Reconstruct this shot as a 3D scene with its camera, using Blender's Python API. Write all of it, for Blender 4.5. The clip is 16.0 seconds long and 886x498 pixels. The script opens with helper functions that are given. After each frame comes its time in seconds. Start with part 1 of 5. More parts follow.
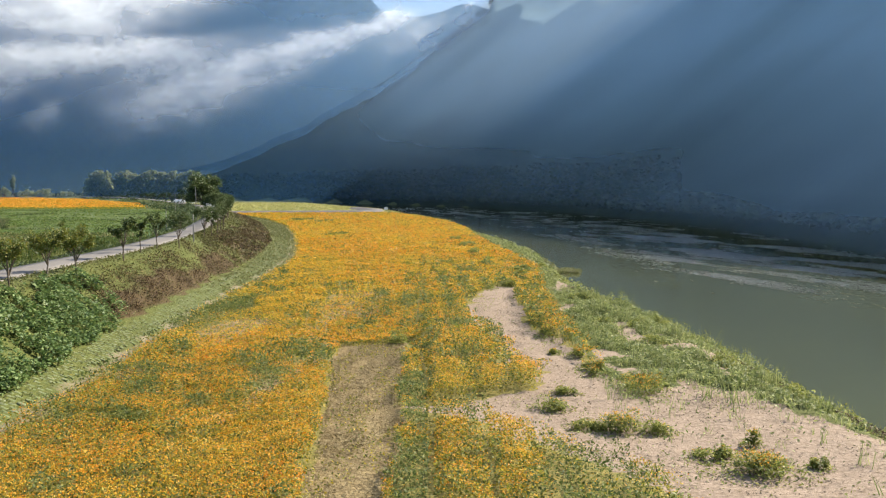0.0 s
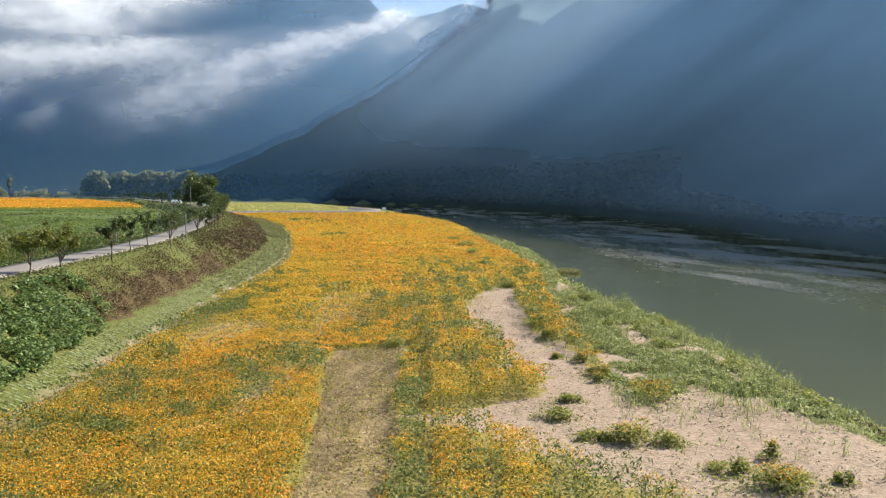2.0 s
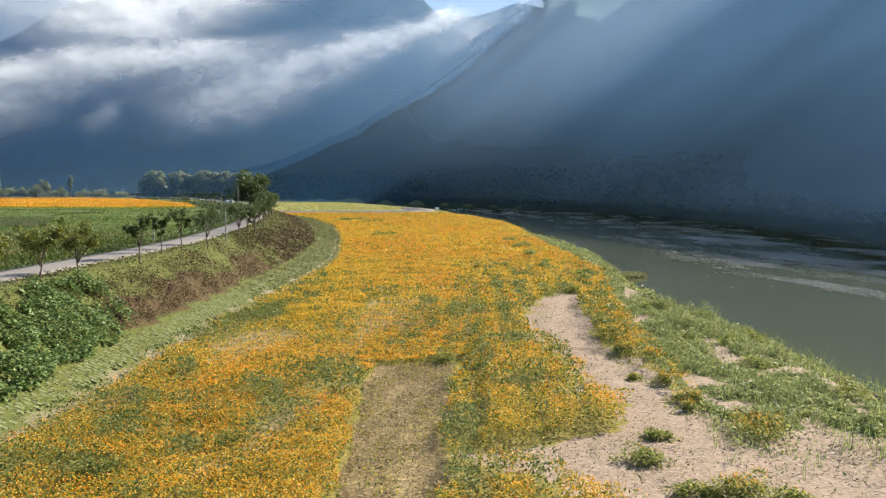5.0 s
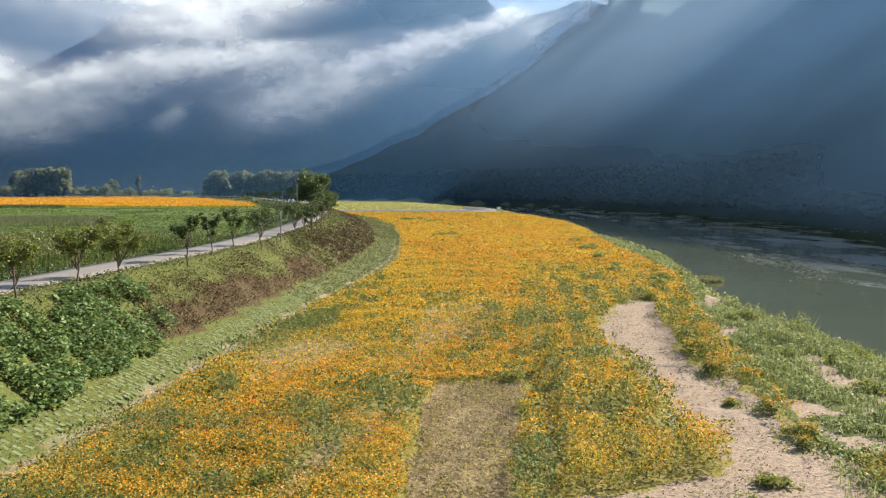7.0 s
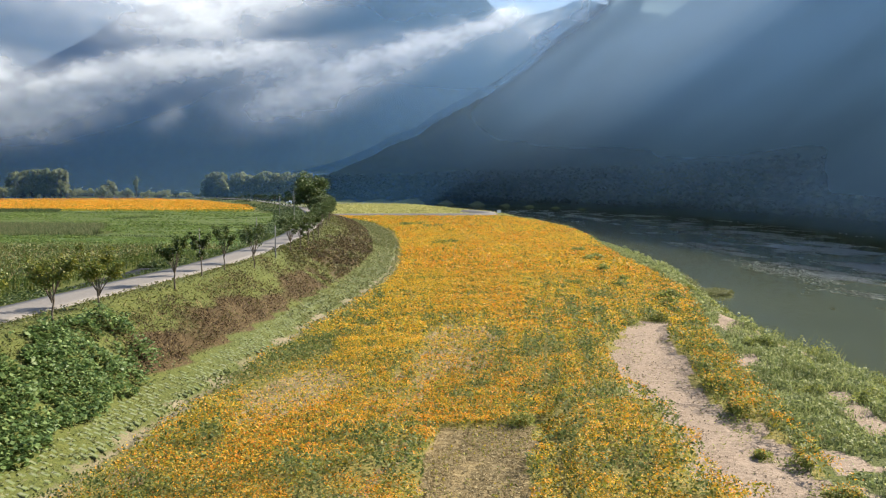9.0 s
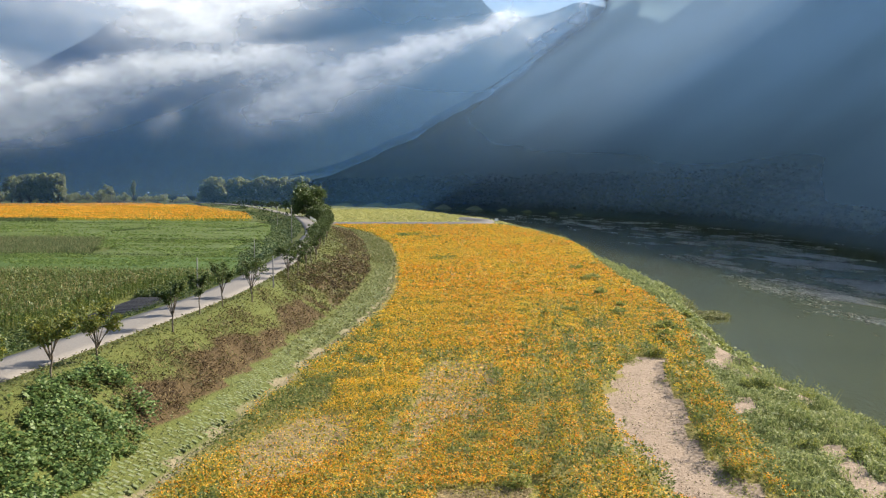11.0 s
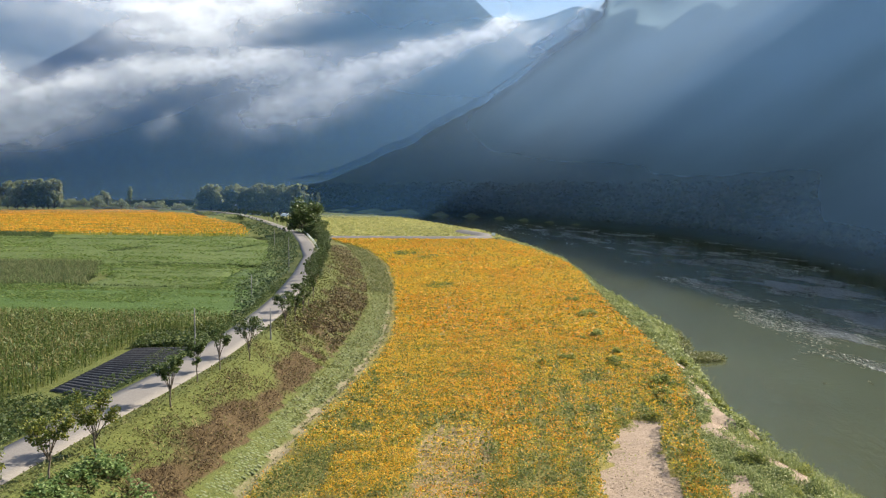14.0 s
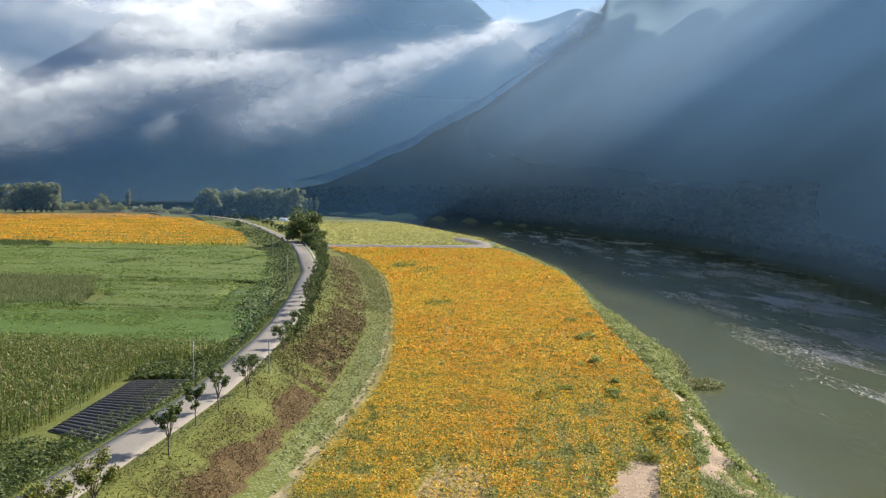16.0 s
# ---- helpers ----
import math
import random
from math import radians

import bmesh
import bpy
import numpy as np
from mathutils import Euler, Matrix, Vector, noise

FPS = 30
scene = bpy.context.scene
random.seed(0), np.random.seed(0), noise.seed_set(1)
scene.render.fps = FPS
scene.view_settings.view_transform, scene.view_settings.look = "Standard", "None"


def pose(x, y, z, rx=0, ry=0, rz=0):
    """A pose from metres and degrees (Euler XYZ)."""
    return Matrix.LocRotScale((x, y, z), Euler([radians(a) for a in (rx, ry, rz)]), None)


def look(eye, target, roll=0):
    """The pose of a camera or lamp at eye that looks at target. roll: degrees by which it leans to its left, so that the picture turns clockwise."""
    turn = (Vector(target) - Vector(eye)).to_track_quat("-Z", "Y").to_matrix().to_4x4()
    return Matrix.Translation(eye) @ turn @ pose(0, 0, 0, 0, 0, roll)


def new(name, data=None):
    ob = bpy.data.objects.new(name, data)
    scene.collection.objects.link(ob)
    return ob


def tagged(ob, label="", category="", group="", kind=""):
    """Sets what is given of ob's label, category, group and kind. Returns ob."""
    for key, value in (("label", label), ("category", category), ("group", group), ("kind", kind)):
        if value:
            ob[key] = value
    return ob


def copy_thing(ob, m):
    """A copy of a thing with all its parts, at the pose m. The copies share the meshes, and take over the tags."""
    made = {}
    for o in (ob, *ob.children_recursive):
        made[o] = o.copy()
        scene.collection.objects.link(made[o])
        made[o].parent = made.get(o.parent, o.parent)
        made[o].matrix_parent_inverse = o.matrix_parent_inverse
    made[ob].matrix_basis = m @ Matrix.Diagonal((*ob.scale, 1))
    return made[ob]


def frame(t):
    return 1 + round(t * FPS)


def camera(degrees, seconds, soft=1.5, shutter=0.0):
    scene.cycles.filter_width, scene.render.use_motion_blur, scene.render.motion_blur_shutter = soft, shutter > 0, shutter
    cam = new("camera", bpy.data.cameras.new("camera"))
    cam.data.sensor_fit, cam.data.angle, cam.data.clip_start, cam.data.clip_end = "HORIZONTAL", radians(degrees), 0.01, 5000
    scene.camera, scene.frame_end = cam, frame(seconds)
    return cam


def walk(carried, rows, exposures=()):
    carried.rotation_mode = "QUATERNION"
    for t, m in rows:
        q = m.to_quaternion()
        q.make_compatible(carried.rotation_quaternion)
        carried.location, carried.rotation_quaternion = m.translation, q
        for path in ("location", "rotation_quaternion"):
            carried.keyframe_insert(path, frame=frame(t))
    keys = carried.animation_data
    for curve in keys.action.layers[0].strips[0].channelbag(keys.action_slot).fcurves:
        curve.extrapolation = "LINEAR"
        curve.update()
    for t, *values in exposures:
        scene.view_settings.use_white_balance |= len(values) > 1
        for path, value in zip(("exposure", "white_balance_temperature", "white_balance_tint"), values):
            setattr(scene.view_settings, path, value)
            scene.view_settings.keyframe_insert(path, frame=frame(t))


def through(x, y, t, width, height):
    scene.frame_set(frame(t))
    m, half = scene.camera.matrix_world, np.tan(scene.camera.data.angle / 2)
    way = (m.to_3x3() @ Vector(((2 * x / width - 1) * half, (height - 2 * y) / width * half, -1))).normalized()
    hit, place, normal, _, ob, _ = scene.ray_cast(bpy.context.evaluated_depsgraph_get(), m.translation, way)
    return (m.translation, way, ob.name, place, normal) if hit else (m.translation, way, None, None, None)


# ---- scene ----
cam = camera(54.9, 16.0, 1.2)
PATH = [
    (0, (2.27, 1.926, 11.38), (2.164, 3.918, 11.233), -0.1),
    (0.5, (2.313, 2.166, 11.326), (2.206, 4.157, 11.175), -0.1),
    (1, (2.281, 2.522, 11.241), (2.177, 4.514, 11.089), -0.1),
    (1.5, (2.195, 3.185, 11.263), (2.093, 5.176, 11.113), -0.1),
    (2, (2.153, 4.194, 11.186), (2.051, 6.186, 11.04), -0.1),
    (2.5, (2.033, 5.349, 11.115), (1.933, 7.341, 10.97), -0.1),
    (3, (1.919, 6.567, 11.031), (1.82, 8.559, 10.887), -0.1),
    (3.5, (1.859, 7.911, 10.93), (1.76, 9.903, 10.786), -0.1),
    (4, (1.815, 9.244, 10.835), (1.714, 11.237, 10.691), -0.1),
    (4.5, (1.637, 10.58, 10.753), (1.498, 12.57, 10.609), -0.1),
    (5, (1.507, 11.837, 10.683), (1.28, 13.819, 10.539), -0.1),
    (5.2, (1.468, 12.291, 10.685), (1.202, 14.268, 10.54), -0.1),
    (6.3, (0.89, 15.25, 10.62), (0.532, 17.213, 10.475), -0.1),
    (7.5, (0.211, 18.288, 10.562), (-0.158, 20.249, 10.417), -0.1),
    (8, (-0.046, 19.318, 10.85), (-0.414, 21.278, 10.703), -0.2),
    (8.5, (-0.246, 20.143, 11.353), (-0.612, 22.103, 11.206), -0.1),
    (9, (-0.387, 20.672, 12.043), (-0.752, 22.632, 11.897), -0.1),
    (11.5, (-0.385, 20.737, 16.084), (-0.742, 22.7, 15.939), 0.0),
    (12, (-0.433, 20.771, 17.049), (-0.789, 22.733, 16.903), 0.1),
    (12.5, (-0.381, 20.784, 18.045), (-0.737, 22.747, 17.899), 0.1),
    (13, (-0.374, 20.751, 19.027), (-0.729, 22.714, 18.881), 0.1),
    (13.5, (-0.476, 20.852, 19.936), (-0.83, 22.815, 19.791), 0.2),
    (14, (-0.503, 20.924, 20.798), (-0.855, 22.888, 20.654), 0.2),
    (14.5, (-0.501, 21.031, 21.752), (-0.852, 22.995, 21.607), 0.1),
    (15, (-0.509, 21.0, 22.629), (-0.86, 22.964, 22.485), 0.2),
    (15.5, (-0.609, 21.112, 23.538), (-0.959, 23.075, 23.394), 0.3),
    (16, (-0.62, 21.14, 24.428), (-0.968, 23.104, 24.284), 0.4),
]
walk(cam, [(t, look(eye, target, roll)) for t, eye, target, roll in PATH])


# ---- world, sun, exposure ----
SUN_AZ, SUN_EL = radians(50), radians(35)
world = bpy.data.worlds.new("world")
scene.world = world
world.use_nodes = True
wn = world.node_tree
sky = wn.nodes.new("ShaderNodeTexSky")
sky.sky_type, sky.sun_disc = "NISHITA", False
sky.sun_elevation, sky.sun_rotation = SUN_EL, SUN_AZ
sky.air_density, sky.dust_density = 1.0, 1.6
wn.links.new(sky.outputs[0], wn.nodes["Background"].inputs[0])
wn.nodes["Background"].inputs[1].default_value = 0.11
sun_way = Vector((math.sin(SUN_AZ) * math.cos(SUN_EL), math.cos(SUN_AZ) * math.cos(SUN_EL), math.sin(SUN_EL)))
sun = new("sun", bpy.data.lights.new("sun", "SUN"))
sun.data.energy, sun.data.angle, sun.data.color = 5.0, radians(0.53), (1.0, 0.91, 0.77)
sun.matrix_world = look(sun_way * 500, (0, 0, 0))
scene.view_settings.exposure = 1.35


# ---- noise and plan ----
def vnoise(x, y, seed=0):
    """Smooth value noise in 0..1 on arrays."""
    table = np.random.RandomState(seed).rand(256, 256)
    x, y = np.asarray(x, float), np.asarray(y, float)
    ix, iy = np.floor(x).astype(int), np.floor(y).astype(int)
    fx, fy = x - ix, y - iy
    fx, fy = fx * fx * (3 - 2 * fx), fy * fy * (3 - 2 * fy)
    a, b = table[ix % 256, iy % 256], table[(ix + 1) % 256, iy % 256]
    c, d = table[ix % 256, (iy + 1) % 256], table[(ix + 1) % 256, (iy + 1) % 256]
    return (a * (1 - fx) + b * fx) * (1 - fy) + (c * (1 - fx) + d * fx) * fy


def fbm(x, y, seed=0, octaves=4):
    total, amp, norm = 0.0, 1.0, 0.0
    for n in range(octaves):
        total = total + amp * vnoise(x * 2**n, y * 2**n, seed + n)
        norm, amp = norm + amp, amp * 0.5
    return total / norm


def ramp(v, a, b):
    t = np.clip((np.asarray(v, float) - a) / (b - a), 0, 1)
    return t * t * (3 - 2 * t)


def line(points):
    """A plan line given as (x, y) corners with rising y: returns x as a function of y."""
    xs, ys = [p[0] for p in points], [p[1] for p in points]
    return lambda y: np.interp(y, ys, xs)


def inside(x, y, poly):
    """Which points lie in a polygon."""
    hit = np.zeros(np.shape(x), bool)
    for (x0, y0), (x1, y1) in zip(poly, poly[1:] + poly[:1]):
        if y0 != y1:
            hit ^= ((y0 > y) != (y1 > y)) & (x < (x1 - x0) * (y - y0) / (y1 - y0) + x0)
    return hit


def far_from(x, y, corners):
    """Distance to a polyline."""
    best = np.full(np.shape(x), 1e9)
    for (x0, y0), (x1, y1) in zip(corners, corners[1:]):
        dx, dy = x1 - x0, y1 - y0
        t = np.clip(((x - x0) * dx + (y - y0) * dy) / (dx * dx + dy * dy), 0, 1)
        best = np.minimum(best, np.hypot(x - x0 - t * dx, y - y0 - t * dy))
    return best


ROAD_Z, LEFT_Z, WATER_Z = 4.9, 2.9, -2.8
ROAD = [(-24, -200), (-27, -40), (-29.5, 30), (-32.2, 50), (-33.6, 62), (-34.4, 72), (-35.3, 85), (-36.3, 95), (-38.2, 107),
        (-41.7, 125), (-45.2, 140), (-53, 169), (-65, 209), (-83, 256), (-99, 295), (-122, 340), (-155, 402), (-204, 488),
        (-255, 552), (-330, 598), (-450, 640), (-800, 700)]
PATH_L = [(-18, -200), (-20.5, 0), (-22.3, 30), (-22.9, 44), (-23.8, 52), (-25.4, 63), (-26.5, 77), (-27.6, 88), (-28.9, 100),
          (-29.9, 112), (-32.3, 130), (-37.6, 158), (-47, 192), (-60.4, 235), (-82, 295), (-94, 318), (-115, 352), (-150, 415), (-200, 500), (-320, 620), (-800, 720)]
PATH_R = [(-14, -200), (-17, 0), (-19.6, 30), (-20.8, 41), (-21.4, 47), (-22.6, 57), (-24.1, 73), (-25, 85), (-25.9, 94),
          (-26.3, 103), (-27.1, 115), (-29.6, 135), (-35.4, 162), (-44.2, 198), (-57, 243), (-76, 293), (-91, 320), (-112, 356), (-146, 418), (-195, 505), (-315, 625), (-795, 725)]
BANK = [(40, -200), (33, 0), (28, 30), (24.8, 50), (23.6, 62), (22.2, 72), (21.4, 84), (17.5, 95), (14.4, 105), (13.4, 116), (12.2, 138),
        (12.2, 158), (7, 184), (0.9, 222), (-7, 277), (-29, 365), (-50, 430), (-110, 560), (-180, 690), (-300, 790), (-520, 880), (-1500, 960)]
FIELD_R = [(9, -200), (9, 30), (9, 60), (8, 88), (8.5, 100), (9, 118), (6, 143), (2.5, 167), (-1.8, 205), (-3, 222), (-8.5, 258), (-22, 310), (-39, 358), (-44, 362)]
FAR_BANK = [(98, -400), (92, 0), (90, 100), (92, 170), (93, 250), (82, 350), (50, 470), (-8, 580), (-80, 690), (-170, 790), (-300, 900), (-560, 990), (-1100, 1060), (-2200, 1100)]
road_x, path_l, path_r, bank_x, field_r = line(ROAD), line(PATH_L), line(PATH_R), line(BANK), line(FIELD_R)
far_x = line(FAR_BANK)

SAND = [(-1.9, 45.6), (1.6, 46.5), (4.9, 49.6), (5.9, 53.8), (3.0, 56.8), (4.0, 59), (2.2, 68), (0.2, 76.3), (0.4, 84), (1.2, 91), (3.4, 97.5), (5.6, 98), (5.3, 90), (5.2, 82),
        (5.9, 68), (8.1, 63), (9.1, 54), (12.2, 48.5), (13.6, 53), (17.5, 47), (20.5, 40), (24, 30), (24, 18), (10, 18), (10.2, 32), (7, 36.5), (3.7, 40.2), (1, 43)]
SHORE_SAND = [(9.6, 127), (10.8, 127), (11.8, 112), (11.8, 99), (12.2, 93), (15.5, 86), (14.5, 85), (11.2, 91), (9.3, 95), (10.2, 107)]
MOWN = [(-8.3, 61.5), (-3.6, 62.8), (-2.4, 46), (-1.2, 32), (0, 15), (-3, 15), (-4.5, 32)]


def wobble(x, y, size=1.0, scale=3.0, seed=5):
    return x + size * 2 * (fbm(x / scale, y / scale, seed, 3) - 0.5), y + size * 2 * (fbm(x / scale, y / scale, seed + 9, 3) - 0.5)


def zones(x, y):
    """The bare parts of the flood plain: sand and the mown strip."""
    x, y = np.asarray(x, float), np.asarray(y, float)
    sand, mown = np.zeros(x.shape, bool), np.zeros(x.shape, bool)
    k = (y < 130) & (y > 10) & (x > -12) & (x < 28)
    a, b = x[k], y[k]
    wx, wy = wobble(a, b, 0.9, 2.5)
    sand[k] = inside(wx, wy, SAND) | inside(wx, wy, SHORE_SAND)
    mown[k] = inside(*wobble(a, b, 0.6, 1.8), MOWN)
    return {"sand": sand, "mown": mown}


def bald_patch(x, y):
    """Thin and trampled places in the flower field, 0 to 1."""
    wx, wy = wobble(x, y, 1.2, 3.0, 207)
    bald = np.zeros(np.shape(x))
    for (cx, cy, lx, ly, k) in ((-17.6, 68, 2.9, 7.2, 0.72), (-10.6, 84, 2.6, 11, 0.55), (-13.2, 87, 0.6, 9.5, 0.8), (-11.6, 87, 0.5, 9, 0.6), (-8.3, 80, 0.5, 10, 0.5),
                                (-6.2, 60, 1.6, 4, 0.3), (-10.5, 47, 0.7, 7, 0.5), (-14, 57, 1, 1.6, 0.35), (-19.5, 53, 1.2, 2.5, 0.5), (-28.2, 178, 0.6, 10, 0.6), (-25, 163, 0.55, 10, 0.6), (-23, 152, 0.5, 9, 0.6), (-12.6, 74, 0.45, 13, 0.75), (-10.9, 74, 0.45, 13, 0.75), (-9.6, 52, 0.4, 10, 0.5), (-21.2, 44, 1.4, 9, 0.45)):
        bald = np.maximum(bald, k * ramp(((wx - cx) / lx) ** 2 + ((wy - cy) / ly) ** 2, 1.35, 0.55))
    return bald


def ground_z(x, y):
    x, y = np.asarray(x, float), np.asarray(y, float)
    rx, pl, pr, bx, fx = road_x(y), path_l(y), path_r(y), bank_x(y), far_x(y)
    z = 0.10 * (fbm(x / 4, y / 4, 21, 3) - 0.5) + 0.25 * (fbm(x / 14, y / 14, 22, 2) - 0.5)
    sandy = (y < 100) & (y > 15) & (x > -3) & (x < 26)
    z = np.array(z, ndmin=1)
    if np.any(sandy):
        sx, sy = np.atleast_1d(x)[np.atleast_1d(sandy)], np.atleast_1d(y)[np.atleast_1d(sandy)]
        z[np.atleast_1d(sandy)] += np.where(inside(sx, sy, SAND), 0.16 * (fbm(sx / 1.6, sy / 1.1, 25, 3) - 0.5) - 0.05, 0.0)
    z = z.reshape(np.shape(x))
    # flood plain to the bank
    edge = bx - 0.4
    shore = np.where(y < 100, 7.0, 4.0)
    down = ramp(x, edge - shore, edge + 2.5)
    z = z * (1 - down) + (-3.9) * down
    z = np.where(x > edge + 2.5, -4.0, z)
    # far bank
    z = np.where(x > fx - 6, -4.0 + 6.5 * ramp(x, fx - 6, fx + 8), z)
    # sloped revetment path and the levee
    on = ramp(x, pl, pr)
    z = np.where((x < pr), 0.25 + 0.75 * (1 - np.clip((x - pl) / (pr - pl), 0, 1)) + z * 0.2 * on, z)
    top = rx + 3.2
    bank = np.clip((pl - x) / np.maximum(pl - top, 0.5), 0, 1)
    rough = 0.35 * (fbm(x / 2.2, y / 2.2, 31, 3) - 0.5)
    z = np.where(x < pl, 1.0 + (ROAD_Z - 1.05) * bank**0.9 + rough * np.sin(np.pi * bank), z)
    z = np.where(x < top, ROAD_Z - 0.05, z)
    left = rx - 2.4
    slope = np.clip((left - x) / (2.4 + 2.0 * ramp(y, 115, 145)), 0, 1)
    z = np.where(x < left, ROAD_Z - 0.05 + (LEFT_Z - ROAD_Z + 0.05) * (slope * slope * (3 - 2 * slope)), z)
    return z


# ---- material helpers ----
def material(name, rough=0.8, spec=0.3):
    m = bpy.data.materials.new(name)
    m.use_nodes = True
    b = m.node_tree.nodes["Principled BSDF"]
    b.inputs["Roughness"].default_value = rough
    b.inputs["Specular IOR Level"].default_value = spec
    return m, m.node_tree, b


def node(nt, kind, **values):
    n = nt.nodes.new(kind)
    for key, value in values.items():
        n.inputs[key.replace("_", " ")].default_value = value
    return n


def noise_node(nt, scale, detail=4.0, rough=0.55, stretch=None):
    n = node(nt, "ShaderNodeTexNoise", Scale=scale, Detail=detail, Roughness=rough)
    tc = nt.nodes.new("ShaderNodeTexCoord")
    if stretch:
        mp = nt.nodes.new("ShaderNodeMapping")
        mp.inputs["Scale"].default_value = stretch
        nt.links.new(tc.outputs["Object"], mp.inputs[0])
        nt.links.new(mp.outputs[0], n.inputs["Vector"])
    else:
        nt.links.new(tc.outputs["Object"], n.inputs["Vector"])
    return n.outputs["Fac"]


def colour_ramp(nt, fac, stops):
    r = nt.nodes.new("ShaderNodeValToRGB")
    el = r.color_ramp.elements
    while len(el) < len(stops):
        el.new(0.5)
    for e, (at, c) in zip(el, stops):
        e.position, e.color = at, (*c, 1)
    nt.links.new(fac, r.inputs[0])
    return r.outputs[0]


def mix(nt, fac, a, b, mode="MIX"):
    m = nt.nodes.new("ShaderNodeMix")
    m.data_type, m.blend_type = "RGBA", mode
    for socket, value in ((m.inputs[0], fac), (m.inputs[6], a), (m.inputs[7], b)):
        if isinstance(value, (int, float)):
            socket.default_value = value
        elif isinstance(value, tuple):
            socket.default_value = (*value, 1)
        else:
            nt.links.new(value, socket)
    return m.outputs[2]


def attribute(nt, name):
    a = nt.nodes.new("ShaderNodeAttribute")
    a.attribute_name = name
    return a.outputs["Fac"]


def maths(nt, op, a, b=0.0):
    m = nt.nodes.new("ShaderNodeMath")
    m.operation = op
    for socket, value in zip(m.inputs, (a, b)):
        if isinstance(value, (int, float)):
            socket.default_value = value
        else:
            nt.links.new(value, socket)
    return m.outputs[0]


def bump(nt, b, height, strength=0.4, distance=0.05):
    n = node(nt, "ShaderNodeBump", Strength=strength, Distance=distance)
    nt.links.new(height, n.inputs["Height"])
    nt.links.new(n.outputs[0], b.inputs["Normal"])


def leaf_material(name, stops, rough=0.6, through=0.35, other=None):
    """Thin leaves: coloured piece by piece, some light passing through."""
    m, nt, b = material(name, rough, 0.25)
    geo = nt.nodes.new("ShaderNodeNewGeometry")
    c = colour_ramp(nt, geo.outputs["Random Per Island"], stops)
    if other:
        stand = colour_ramp(nt, noise_node(nt, 0.07, 3, 0.5, (1, 0.45, 1)), [(0.43, (0, 0, 0)), (0.6, (1, 1, 1))])
        c = mix(nt, stand, c, colour_ramp(nt, geo.outputs["Random Per Island"], other))
    patch = noise_node(nt, 0.35, 3)
    c = mix(nt, maths(nt, "MULTIPLY", patch, 0.5), c, mix(nt, 1.0, c, (0.55, 0.6, 0.5), "MULTIPLY"))
    nt.links.new(c, b.inputs["Base Color"])
    t = nt.nodes.new("ShaderNodeBsdfTranslucent")
    nt.links.new(c, t.inputs[0])
    s = nt.nodes.new("ShaderNodeMixShader")
    s.inputs[0].default_value = through
    nt.links.new(b.outputs[0], s.inputs[1])
    nt.links.new(t.outputs[0], s.inputs[2])
    nt.links.new(s.outputs[0], nt.nodes["Material Output"].inputs[0])
    return m


def soup(name, verts, faces, mats, slots=None, smooth=False, parent=None, attrs=None):
    """One mesh from arrays: vertices (n, 3) and faces (m, k)."""
    verts, faces = np.asarray(verts, np.float32), np.asarray(faces, np.int32)
    me = bpy.data.meshes.new(name)
    n, k = faces.shape
    me.vertices.add(len(verts))
    me.vertices.foreach_set("co", verts.ravel())
    me.loops.add(n * k)
    me.loops.foreach_set("vertex_index", faces.ravel())
    me.polygons.add(n)
    me.polygons.foreach_set("loop_start", np.arange(0, n * k, k, dtype=np.int32))
    for m in mats if isinstance(mats, (list, tuple)) else [mats]:
        me.materials.append(m)
    if slots is not None:
        me.polygons.foreach_set("material_index", np.asarray(slots, np.int32))
    if smooth:
        me.polygons.foreach_set("use_smooth", np.ones(n, bool))
    for key, values in (attrs or {}).items():
        me.attributes.new(key, "FLOAT", "POINT").data.foreach_set("value", np.asarray(values, np.float32).ravel())
    me.update(calc_edges=True)
    ob = new(name, me)
    if parent is not None:
        ob.parent = parent
    return ob


def sheet(name, X, Y, Z, mat, attrs=None, smooth=True):
    """A grid surface."""
    r, c = X.shape
    i = np.arange(r * c).reshape(r, c)
    faces = np.stack([i[:-1, :-1], i[:-1, 1:], i[1:, 1:], i[1:, :-1]], -1).reshape(-1, 4)
    return soup(name, np.stack([X, Y, Z], -1).reshape(-1, 3), faces, mat, smooth=smooth, attrs=attrs)


def part(name, bm, mat, parent, label=""):
    me = bpy.data.meshes.new(name)
    bm.to_mesh(me)
    bm.free()
    me.materials.append(mat)
    ob = new(name, me)
    ob.parent = parent
    if label:
        tagged(ob, label)
    return ob


# ---- ground ----
def spread(*stretches):
    out = []
    for a, b, step in stretches:
        out.append(np.arange(a, b - 1e-6, step))
    return np.concatenate(out)


